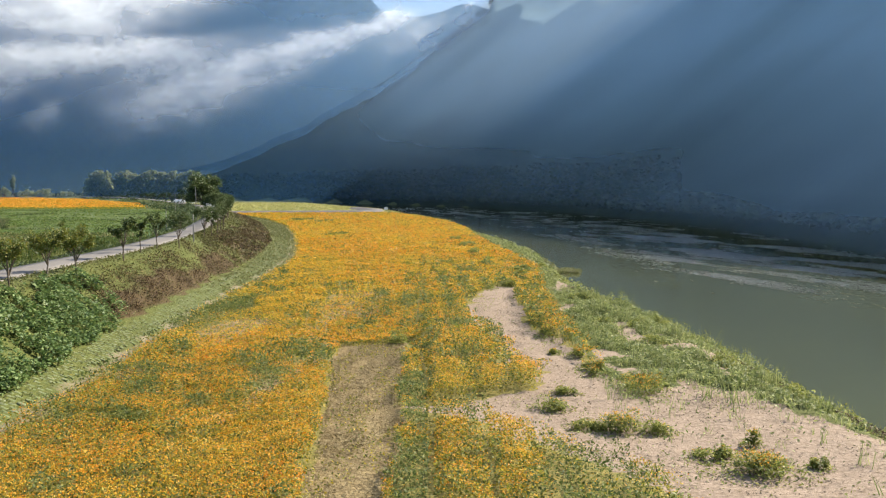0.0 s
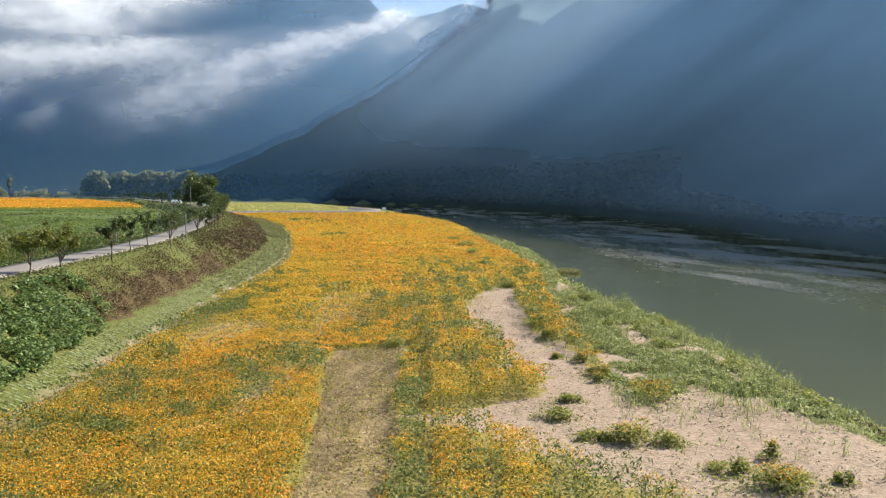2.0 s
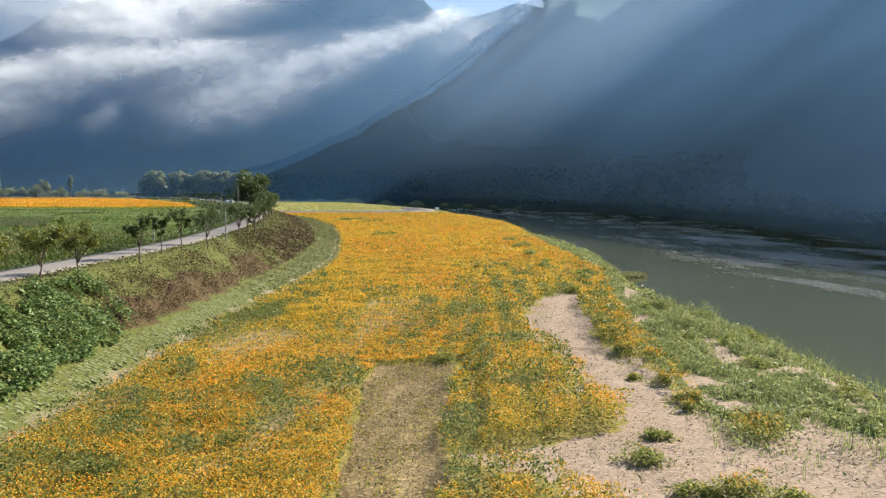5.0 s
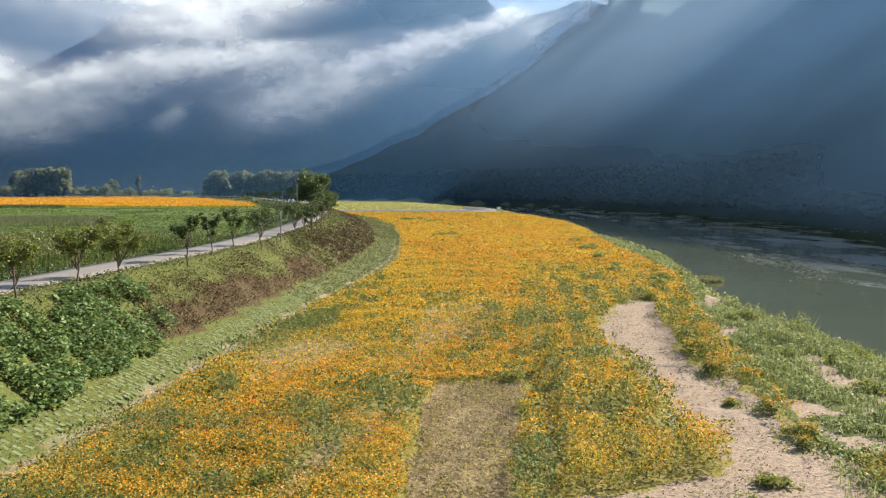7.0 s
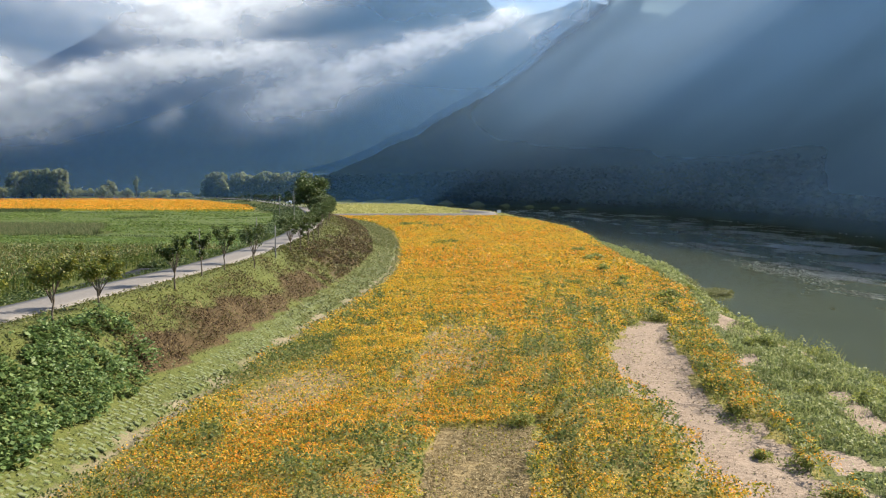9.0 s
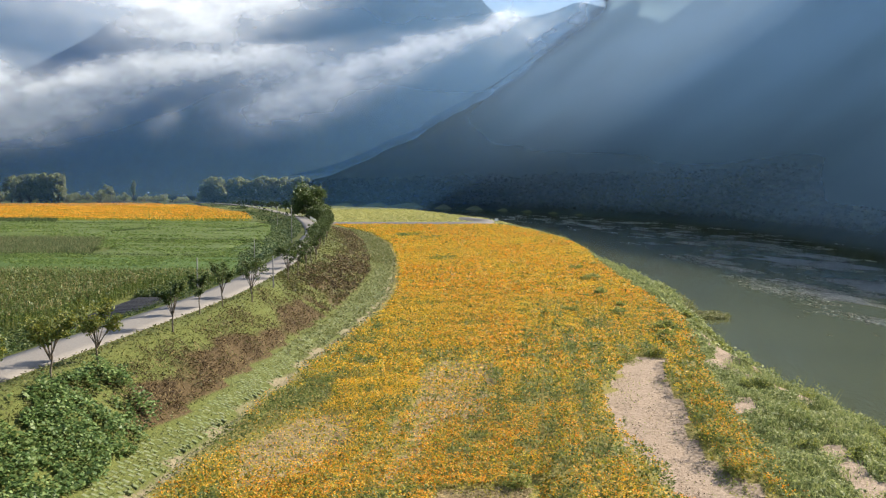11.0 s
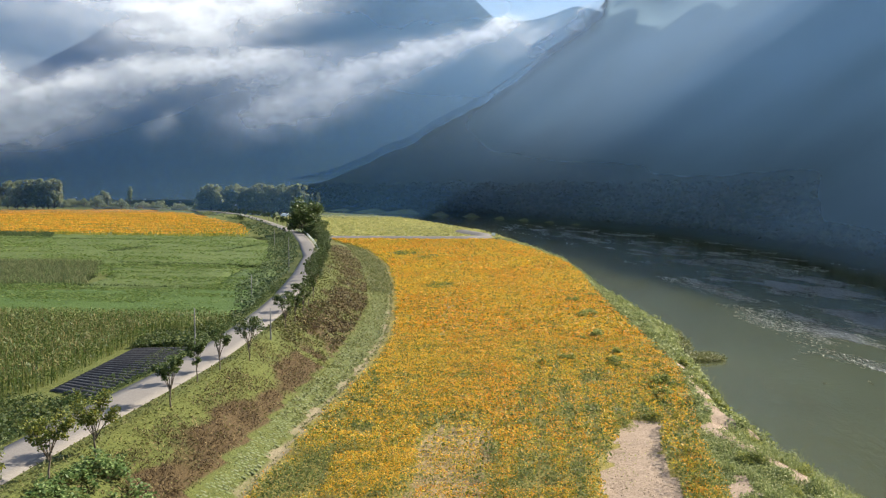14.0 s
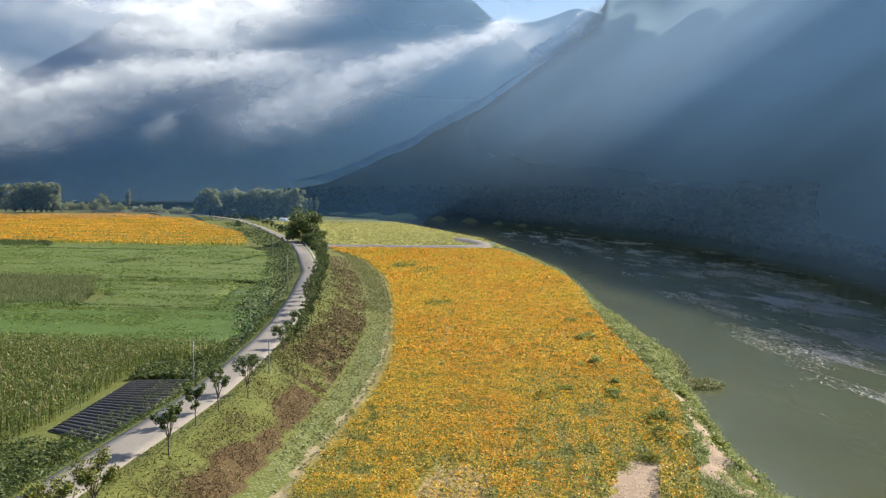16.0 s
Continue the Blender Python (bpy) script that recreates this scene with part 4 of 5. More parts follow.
def concrete_material():
    m, nt, b = material("worn_concrete", 0.85, 0.3)
    fine, mid = noise_node(nt, 9, 6, 0.7), noise_node(nt, 0.5, 5)
    c = colour_ramp(nt, fine, [(0.25, (0.12, 0.108, 0.094)), (0.55, (0.175, 0.16, 0.142)), (0.8, (0.23, 0.212, 0.19))])
    c = mix(nt, maths(nt, "MULTIPLY", mid, 0.6), c, mix(nt, 1.0, c, (0.68, 0.66, 0.64), "MULTIPLY"))
    nt.links.new(c, b.inputs["Base Color"])
    bump(nt, b, fine, 0.3, 0.02)
    return m


CONCRETE = concrete_material()
strip_mesh("road", road_x, np.r_[np.arange(-60, 260, 2.0), np.arange(260, 640, 6.0)], 1.9, ROAD_Z, 0.25, CONCRETE, "pale concrete levee-top lane with worn surface", "road")


# ---- revetment blocks ----
def block_material():
    m, nt, b = material("mossy_block", 0.9, 0.2)
    info = nt.nodes.new("ShaderNodeObjectInfo")
    geo = nt.nodes.new("ShaderNodeNewGeometry")
    pick = maths(nt, "FRACT", maths(nt, "ADD", info.outputs["Random"], geo.outputs["Random Per Island"]))
    c = colour_ramp(nt, pick, [(0.0, (0.095, 0.105, 0.065)), (0.5, (0.13, 0.137, 0.088)), (1.0, (0.17, 0.172, 0.12))])
    fine = noise_node(nt, 7, 5, 0.7)
    moss = colour_ramp(nt, fine, [(0.38, (0, 0, 0)), (0.56, (1, 1, 1))])
    c = mix(nt, moss, c, (0.105, 0.13, 0.045))
    nt.links.new(c, b.inputs["Base Color"])
    bump(nt, b, fine, 0.4, 0.02)
    return m


BLOCK = block_material()
revetment = tagged(new("revetment_path"), "grass-grown interlocking block revetment along the levee foot", "paving", kind="structure")


def block_shape():
    """A chamfered paving block, 0.40 x 0.27 m."""
    l, w, h, c = 0.2, 0.135, 0.045, 0.03
    v = [(-l, -w, -0.06), (l, -w, -0.06), (l, w, -0.06), (-l, w, -0.06), (-l, -w, h - c), (l, -w, h - c), (l, w, h - c), (-l, w, h - c),
         (-l + c, -w + c, h), (l - c, -w + c, h), (l - c, w - c, h), (-l + c, w - c, h)]
    f = [(0, 1, 5, 4), (1, 2, 6, 5), (2, 3, 7, 6), (3, 0, 4, 7), (4, 5, 9, 8), (5, 6, 10, 9), (6, 7, 11, 10), (7, 4, 8, 11), (8, 9, 10, 11)]
    return np.array(v), np.array(f)


BV, BF = block_shape()


def block_places():
    y, row = 34.0, 0
    while y < 165:
        pl, pr = float(path_l(y)), float(path_r(y))
        turn = math.atan2(float(path_r(y + 1)) - pr, 1.0)
        x = pl + 0.25 + (row % 2) * 0.25
        while x < pr - 0.1:
            yield x, y - (x - pl) * math.sin(turn) * 0.6, -turn, math.atan2(0.75, pr - pl)
            x += 0.5
        y, row = y + 0.40, row + 1


rng_block = np.random.RandomState(17)
all_blocks = [p for p in block_places()]
near_blocks = [p for p in all_blocks if 44 < p[1] < 68 and rng_block.rand() < 0.92]
block_mesh = bpy.data.meshes.new("block")
block_mesh.from_pydata(BV.tolist(), [], BF.tolist())
block_mesh.materials.append(BLOCK)
single = set(near_blocks[:300])
bulk = []
for p in all_blocks:
    x, y, turn, lean = p
    z = float(ground_z(x, y)) - 0.04 + 0.015 * rng_block.randn()
    m = Matrix.Translation((x, y, z)) @ Euler((0.02 * rng_block.randn(), lean + 0.03 * rng_block.randn(), turn + 0.03 * rng_block.randn())).to_matrix().to_4x4()
    if p in single:
        ob = new("block", block_mesh)
        ob.parent = revetment
        ob.matrix_basis = m
    elif rng_block.rand() < 0.93:
        bulk.append((BV @ np.array(m.to_3x3()).T + np.array(m.translation), BF))
v, f = joined(bulk)
tagged(soup("blocks", v, f, BLOCK, parent=revetment), kind="stuff")


# ---- trees ----
def bark_material():
    m, nt, b = material("bark", 0.9, 0.2)
    c = colour_ramp(nt, noise_node(nt, 8, 5, 0.7, (1, 1, 0.2)), [(0.3, (0.05, 0.04, 0.03)), (0.7, (0.16, 0.13, 0.10))])
    nt.links.new(c, b.inputs["Base Color"])
    return m


BARK = bark_material()


def tube(points, radii, sides=6):
    """A tapering limb along points."""
    pts = [Vector(p) for p in points]
    verts, faces = [], []
    for i, p in enumerate(pts):
        way = (pts[min(i + 1, len(pts) - 1)] - pts[max(i - 1, 0)]).normalized()
        a = way.orthogonal().normalized()
        b = way.cross(a)
        verts += [p + radii[i] * (math.cos(2 * math.pi * k / sides) * a + math.sin(2 * math.pi * k / sides) * b) for k in range(sides)]
    for i in range(len(pts) - 1):
        for k in range(sides):
            faces.append((i * sides + k, i * sides + (k + 1) % sides, (i + 1) * sides + (k + 1) % sides, (i + 1) * sides + k))
    return np.array(verts), np.array(faces)


def make_tree(seed, height, spread_, bare, limbs, leaf_count, leaf, form="vase", trunk_r=0.05, mat=None, label="", group=""):
    """A young tree: tapered trunk, limbs and a crown of separate leaves set in clumps."""
    rng = np.random.RandomState(seed)
    base = new("tree")
    wood = [tube([(0, 0, -0.1), (0.03 * rng.randn(), 0.03 * rng.randn(), bare * 0.5), (0.05 * rng.randn(), 0.05 * rng.randn(), bare), (0.06 * rng.randn(), 0.06 * rng.randn(), height * 0.8)],
                 [trunk_r * 1.25, trunk_r, trunk_r * 0.85, trunk_r * 0.25])]
    clumps = []
    for n in range(limbs):
        a = 2 * math.pi * (n / limbs) + rng.uniform(-0.5, 0.5)
        start = bare + (height * 0.55 - bare) * rng.rand() if form != "vase" else bare * rng.uniform(0.92, 1.12)
        reach = spread_ * rng.uniform(0.6, 1.05)
        tip = height * rng.uniform(0.68, 0.98) if form == "vase" else start + (height - start) * rng.uniform(0.35, 0.8)
        if form == "dome":
            start, k = bare * rng.uniform(0.8, 1.4), rng.uniform(0.22, 0.95)
            tip, reach = height * k, spread_ * math.sqrt(max(0.1, 1 - ((k - 0.35) / 0.68) ** 2)) * rng.uniform(0.8, 1.05)
        if form == "column":
            reach *= 0.6
        mid = (reach * 0.45 * math.cos(a), reach * 0.45 * math.sin(a), start + (tip - start) * 0.5)
        end = (reach * math.cos(a), reach * math.sin(a), tip)
        wood.append(tube([(0, 0, start), mid, end], [trunk_r * 0.6, trunk_r * 0.38, trunk_r * 0.1], 5))
        for k in np.linspace(0.45, 1.05, 4):
            p = np.array(mid) * (1 - k) * 1 + np.array(end) * k if k < 1 else np.array(end)
            clumps.append((p + rng.randn(3) * spread_ * 0.13, spread_ * rng.uniform(0.22, 0.38)))
    clumps.append((np.array([0, 0, height * 0.9]), spread_ * 0.35))
    clumps.append((np.array([0, 0, height * 0.72]), spread_ * 0.4))
    pts = []
    for c, r in clumps:
        n = max(4, int(leaf_count / len(clumps) * rng.uniform(0.6, 1.4)))
        q = rng.randn(n, 3)
        q *= (r * rng.rand(n) ** 0.4 / np.linalg.norm(q, axis=1))[:, None]
        q[:, 2] *= 0.75
        pts.append(c + q)
    pts = np.concatenate(pts)
    pts = pts[pts[:, 2] > bare * 0.85]
    v, f = joined(wood)
    soup("trunk", v, f, BARK, parent=base)
    v, f = leaves(rng, pts[:, 0], pts[:, 1], pts[:, 2], leaf, 0.25, 1.3)
    soup("crown", v, f, mat or DARK_LEAF, parent=base)
    return tagged(base, label, "tree", group)


def on_ground(x, y, turn=0.0, size=1.0, sink=0.03):
    return Matrix.Translation((x, y, float(ground_z(x, y)) - sink)) @ Euler((0, 0, turn)).to_matrix().to_4x4() @ Matrix.Scale(size, 4)


def plant(ob, m):
    """Stands a thing at m, its size in its scale."""
    ob.matrix_basis = m
    return ob


def copy_at(ob, m):
    """A copy of a thing, its size taken from m."""
    c = copy_thing(ob, m)
    c.matrix_basis = m
    return c


AUTUMN_LEAF = leaf_material("yellowing_leaves", [(0.0, (0.06, 0.09, 0.016)), (0.5, (0.12, 0.145, 0.025)), (1.0, (0.24, 0.22, 0.04))], 0.5, 0.35)
ROW = "young trees lining the levee road"
young = "young dark green street tree with a vase-shaped crown"
kinds = [make_tree(301, 3.9, 1.25, 1.35, 9, 2400, 0.115, "vase", 0.055, AUTUMN_LEAF, "young yellow-green street tree with a flat open crown", ROW),
         make_tree(302, 4.0, 1.3, 1.4, 9, 2400, 0.115, "vase", 0.055, AUTUMN_LEAF, "young yellow-green street tree with a flat open crown", ROW),
         make_tree(303, 4.0, 0.95, 1.2, 9, 2300, 0.11, "vase", 0.055, DARK_LEAF, young, ROW),
         make_tree(304, 4.1, 0.85, 1.1, 9, 2800, 0.115, "round", 0.055, DARK_LEAF, "young dark green street tree with a dense crown", ROW),
         make_tree(305, 4.4, 1.15, 1.3, 9, 2400, 0.115, "vase", 0.06, DARK_LEAF, young, ROW)]
ROW_TREES = [(0, -28.9, 55.6, 1.0), (0, -29.9, 62.3, 1.02), (1, -29.95, 66.8, 1.03), (2, -31.2, 78.4, 1.02), (3, -32.4, 85.1, 0.93), (2, -32.6, 89.8, 1.0),
             (4, -32.6, 96.3, 1.02), (4, -35.4, 113.2, 1.05), (3, -36.3, 119, 1.05), (4, -37.5, 125.2, 1.05), (3, -39.3, 132.3, 1.08), (4, -41.2, 140.1, 1.08)]
used = set()
rng_tree = np.random.RandomState(23)
for kind, x, y, size in ROW_TREES:
    m = on_ground(x, y, rng_tree.uniform(0, 6.28), size)
    if kind in used:
        copy_at(kinds[kind], m)
    else:
        used.add(kind)
        plant(kinds[kind], m)
y = 146.5
while y < 262:
    x = float(road_x(y)) + 3.3 * math.hypot(1, (float(road_x(y + 1)) - float(road_x(y - 1))) / 2)
    copy_at(kinds[3 if rng_tree.rand() < 0.55 else 4], on_ground(x + 0.3 * rng_tree.randn(), y, rng_tree.uniform(0, 6.28), rng_tree.uniform(1.0, 1.2)))
    y += rng_tree.uniform(4.2, 5.6)

y = 330.0
while y < 560:
    x = float(road_x(y)) + 4.2 * math.hypot(1, (float(road_x(y + 1)) - float(road_x(y - 1))) / 2)
    copy_at(kinds[3], on_ground(x + rng_tree.randn(), y, rng_tree.uniform(0, 6.28), rng_tree.uniform(0.8, 1.15)))
    y += rng_tree.uniform(6, 10)

# the big old tree where the lane turns
big = make_tree(311, 11.0, 7.0, 1.5, 26, 9000, 0.5, "dome", 0.4, DARK_LEAF, "large spreading dark green tree at the road bend", "")
plant(big, on_ground(-101.5, 309.5, 0.3, 1.0))
for x, y, size in ((-92, 291, 0.42), (-86, 279, 0.36), (-97, 300, 0.34)):
    copy_at(big, on_ground(x, y, x, size))

# leaf colour paled to grey-green: distance haze and soft light painted in
HAZE_PAINTED_LEAF = leaf_material("haze_painted_foliage", [(0.0, (0.156, 0.176, 0.0975)), (0.5, (0.26, 0.28, 0.156)), (1.0, (0.39, 0.403, 0.247))], 0.8, 0.55)
WOOD = "grove beyond the far flower field"
tall = [make_tree(321, 16, 4.6, 0.5, 22, 3600, 0.8, "dome", 0.25, HAZE_PAINTED_LEAF, "tall poplar in a distant grove, grey-green with haze painted in", WOOD),
        make_tree(322, 17, 4.2, 0.5, 22, 3600, 0.8, "dome", 0.25, HAZE_PAINTED_LEAF, "tall poplar in a distant grove, grey-green with haze painted in", WOOD)]
first = [True, True]
spots = [(-272 + 1.0 * i, 585 + 1.5 * (i % 3), 1.4) for i in (0, 4, 9)] + [(-256 + 4.4 * i, 592 + 2 * i, 1.35 + 0.1 * math.sin(i * 2.1)) for i in range(11)] + \
        [(-436 + 5 * i, 606 + 3 * (i % 2), 1.4) for i in range(2)] + [(-424 + 5 * i, 612, 1.45) for i in range(4)] + [(-384, 640, 1.1), (-452, 625, 1.2), (-470, 640, 1.4)]
for n, (x, y, size) in enumerate(spots):
    m = on_ground(x, y, n * 1.7, size)
    if first[n % 2]:
        first[n % 2] = False
        plant(tall[n % 2], m)
    else:
        copy_at(tall[n % 2], m)
cone = make_tree(331, 15, 1.6, 1.0, 14, 900, 0.6, "column", 0.2, HAZE_PAINTED_LEAF, "slim columnar poplar standing alone", "")
plant(cone, on_ground(-368, 650, 0, 1.5))
for x, y, s in ((-203, 613, 1.15), (-199, 615, 1.2)):
    c = copy_at(cone, on_ground(x, y, x, s))
    tagged(c, "slim columnar poplar at the grove's end")

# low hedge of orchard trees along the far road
hedge = make_tree(341, 6.0, 3.2, 0.4, 12, 700, 0.6, "dome", 0.15, HAZE_PAINTED_LEAF, "low rounded orchard tree by the far road", "orchard trees")
plant(hedge, on_ground(-262, 612))
rng_tree = np.random.RandomState(29)
for x in np.arange(-560, -205, 4.2):
    copy_at(hedge, on_ground(x, 612 - 0.08 * (x + 250) + rng_tree.uniform(-8, 12), x, rng_tree.uniform(0.8, 1.5)))


# ---- left of the levee: verge thicket, corn, ploughed plot, rice ----
CORN = [(-46, 124), (-44.8, 117.5), (-53.0, 115.5), (-51.6, 107), (-48.2, 88), (-49.5, 81), (-54, 66), (-120, 66), (-118, 118), (-80, 121)]
PLOT = [(-50.4, 106), (-43.7, 108.1), (-39.4, 84.0), (-47.2, 87.2)]


def in_poly(rng, count, poly, soft=0.6):
    px, py = [p[0] for p in poly], [p[1] for p in poly]
    return scatter(rng, count, min(px), max(px), min(py), max(py), lambda a, b: inside(*wobble(a, b, soft, 2.5, 351), poly) * 1.0)


def thicket():
    rng = np.random.RandomState(31)

    def chance(x, y):
        off = (road_x(y) - 2.3 - x)
        wide = 4.5 + 4.5 * ramp(y, 125, 165)
        bay = np.where((y > 177) & (y < 188), 4.0, 0.3) + 1.2 * fbm(y / 4, x * 0, 361, 2)
        return (off > bay) * (off < wide) * ramp(y, 126, 132) * (0.35 + 0.9 * (fbm(x / 3, y / 3, 363, 3) > 0.42))

    x, y = scatter(rng, 170000, -140, -44, 124, 310, chance)
    hh = 0.4 + 1.9 * fbm(x / 3.5, y / 3.5, 367, 3) ** 1.4
    z = ground_z(x, y) + hh * np.sqrt(rng.rand(len(x)))
    stuff("verge_thicket", [leaves(rng, x, y, z, 0.3, 0.35, 1.4)], THICKET, "dark green shrubs and weeds on the levee's inner slope", "shrubs")
    # thicket on the inner slope round the far bend
    x, y = scatter(rng, 60000, -330, -95, 310, 590, lambda a, b: ((road_x(b) - 2.6 - a > 0.4) & (road_x(b) - a < 13)) * (0.2 + 0.8 * ramp(fbm(a / 6, b / 6, 365, 3), 0.4, 0.55)))
    z = ground_z(x, y) + (0.3 + 1.7 * fbm(x / 5, y / 5, 369, 3)) * np.sqrt(rng.rand(len(x)))
    stuff("far_thicket", [leaves(rng, x, y, z, 0.6, 0.4, 1.4)], THICKET, "green weeds and shrubs on the far levee slope", "shrubs")
    # scrub beside the ploughed plot and near the road
    x, y = scatter(rng, 26000, -62, -34, 62, 128, lambda a, b: ((road_x(b) - 2.6 - a > 1.5) & (road_x(b) - a < 9)) * ramp(fbm(a / 2.5, b / 2.5, 371, 3), 0.47, 0.56) * np.where(inside(a, b, PLOT), 0.04, 1.0))
    hh = 0.3 + 1.3 * fbm(x / 2, y / 2, 373, 3)
    z = ground_z(x, y) + hh * np.sqrt(rng.rand(len(x)))
    stuff("plot_scrub", [leaves(rng, x, y, z, 0.24, 0.35, 1.4)], VERGE, "green scrub between the lane and the ploughed plot", "shrubs")
    x, y = in_poly(rng, 9000, [(-53, 115.4), (-44.6, 117.4), (-43.6, 108.4), (-50.6, 106.6)], 0.6)
    z = ground_z(x, y) + (0.2 + 0.7 * fbm(x / 1.5, y / 1.5, 377, 2)) * np.sqrt(rng.rand(len(x)))
    stuff("plot_weeds", [leaves(rng, x, y, z, 0.2, 0.35, 1.8)], VERGE, "rank weeds between the corn and the plot", "weeds")
    # kitchen crops at the near end
    x, y = in_poly(rng, 16000, [(-43, 62), (-39.5, 70), (-42, 84), (-56, 84), (-60, 62)])
    z = ground_z(x, y) + (0.3 + 0.9 * fbm(x / 1.2, y / 3, 375, 2)) * np.sqrt(rng.rand(len(x)))
    stuff("garden_crops", [leaves(rng, x, y, z, 0.17, 0.35, 1.8)], VERGE, "leafy green vegetable rows beside the lane", "crops")


THICKET = leaf_material("thicket_leaves", [(0.0, (0.03, 0.055, 0.02)), (0.5, (0.055, 0.085, 0.03)), (1.0, (0.12, 0.15, 0.055))], 0.6, 0.3)
thicket()
def corn_field():
    rng = np.random.RandomState(37)
    px, py = [], []
    for x0 in np.arange(-120, -46, 0.75):
        yy = np.arange(66, 126, 0.42) + rng.uniform(-0.1, 0.1, 143)
        px.append(x0 + 0.08 * rng.randn(len(yy))), py.append(yy)
    x, y = np.concatenate(px), np.concatenate(py)
    k = inside(x, y, CORN)
    x, y = x[k], y[k]
    h = 2.0 + 0.35 * (fbm(x / 6, y / 6, 381, 2) - 0.5)
    z = ground_z(x, y)
    pieces = []
    for level in (0.2, 0.36, 0.5, 0.64, 0.76, 0.88, 0.97):
        pieces.append(leaves(rng, x + 0.16 * rng.randn(len(x)), y + 0.16 * rng.randn(len(x)), z + h * level, 0.115, 0.25, 3.6))
    stuff("corn", pieces, CORN_LEAF, "rows of tall green corn with yellowing tops", "corn")
    top = rng.rand(len(x)) < 0.75
    stuff("corn_tassels", [blades(rng, x[top], y[top], z[top] + h[top] * 0.8, 2, 0.55, 0.045, 0.5)], STRAW, "dry yellow tassels above the corn", "corn")
    edge = rng.rand(len(x)) < 0.8
    stuff("corn_stalks", [blades(rng, x[edge], y[edge], z[edge], 2, h[edge], 0.08, 0.15)], CORN_LEAF, "upright stalks of the corn rows", "corn")


CORN_LEAF = leaf_material("corn_leaves", [(0.0, (0.04, 0.072, 0.014)), (0.6, (0.08, 0.12, 0.024)), (1.0, (0.19, 0.185, 0.055))], 0.5, 0.35)
corn_field()


def film_material():
    m, nt, b = material("black_mulch_film", 0.6, 0.25)
    c = colour_ramp(nt, noise_node(nt, 5, 4), [(0.35, (0.012, 0.012, 0.014)), (0.75, (0.05, 0.048, 0.045))])
    nt.links.new(c, b.inputs["Base Color"])
    bump(nt, b, noise_node(nt, 14, 3), 0.5, 0.02)
    return m


def soil_material():
    m, nt, b = material("tilled_soil", 0.95, 0.1)
    c = colour_ramp(nt, noise_node(nt, 6, 6, 0.7), [(0.3, (0.09, 0.075, 0.055)), (0.7, (0.26, 0.22, 0.165))])
    nt.links.new(c, b.inputs["Base Color"])
    bump(nt, b, noise_node(nt, 10, 5), 0.8, 0.05)
    return m


FILM, SOIL = film_material(), soil_material()


def mulch_rows():
    plot = tagged(new("mulched_plot"), "tilled plot with raised beds under black plastic film", "vegetable plot")
    bed = np.array(PLOT)
    u, w = np.meshgrid(np.linspace(0, 1, 12), np.linspace(0, 1, 30))
    P = ((1 - u) * (1 - w))[..., None] * bed[0] + (u * (1 - w))[..., None] * bed[1] + (u * w)[..., None] * bed[2] + ((1 - u) * w)[..., None] * bed[3]
    s = sheet("soil", P[..., 0], P[..., 1], ground_z(P[..., 0], P[..., 1]) + 0.05 + 0.05 * fbm(P[..., 0], P[..., 1], 391, 2), SOIL)
    s.parent = plot
    for n in range(22):
        k = (n + 0.5) / 22
        a, b = bed[0] * (1 - k) + bed[3] * k, bed[1] * (1 - k) + bed[2] * k
        b = a + (b - a) * (0.97 - 0.1 * ((n * 7) % 3) / 3)
        way = (b - a) / np.linalg.norm(b - a)
        side = np.array([-way[1], way[0]])
        t = np.linspace(0, 1, 14)
        offs, hs = [-0.34, -0.22, 0.0, 0.22, 0.34], [0.02, 0.2, 0.25, 0.2, 0.02]
        X = (a[0] + (b - a)[0] * t)[:, None] + side[0] * np.array(offs)
        Y = (a[1] + (b - a)[1] * t)[:, None] + side[1] * np.array(offs)
        Z = ground_z(X, Y) + 0.05 + np.array(hs) * np.where((t > 0.02) & (t < 0.98), 1, 0.2)[:, None]
        r = sheet("film_bed", X, Y, Z, FILM)
        r.parent = plot


mulch_rows()


def rice_material(name, low, high):
    m, nt, b = material(name, 0.75, 0.2)
    fine, big = noise_node(nt, 2.6, 5, 0.7), noise_node(nt, 0.06, 4)
    c = colour_ramp(nt, fine, [(0.3, low), (0.7, high)])
    c = mix(nt, big, c, mix(nt, 1.0, c, (1.3, 1.12, 0.9), "MULTIPLY"))
    nt.links.new(c, b.inputs["Base Color"])
    bump(nt, b, fine, 0.9, 0.25)
    return m


def paddy(poly, mat, label, height=0.55):
    """A stand of rice as a raised canopy with stepped edges."""
    xs_, ys_ = [p[0] for p in poly], [p[1] for p in poly]
    gx, gy = np.meshgrid(np.arange(min(xs_) - 3, max(xs_) + 3, 1.1), np.arange(min(ys_) - 3, max(ys_) + 3, 1.1))
    inn = inside(*wobble(gx, gy, 0.7, 5, 401), poly)
    z = np.where(inn, LEFT_Z + height * (0.75 + 0.5 * fbm(gx / 2, gy / 2, 403, 3)), np.minimum(ground_z(gx, gy), LEFT_Z) - 0.6)
    ob = sheet("rice_field", gx, gy, z, mat)
    return tagged(ob, label, "rice field", "rice parcels", kind="stuff")


RICE_A = rice_material("rice_bright", (0.026, 0.056, 0.009), (0.052, 0.095, 0.016))
RICE_B = rice_material("rice_ripening", (0.038, 0.064, 0.013), (0.072, 0.102, 0.025))
RICE_C = rice_material("rice_deep", (0.028, 0.053, 0.012), (0.05, 0.082, 0.02))
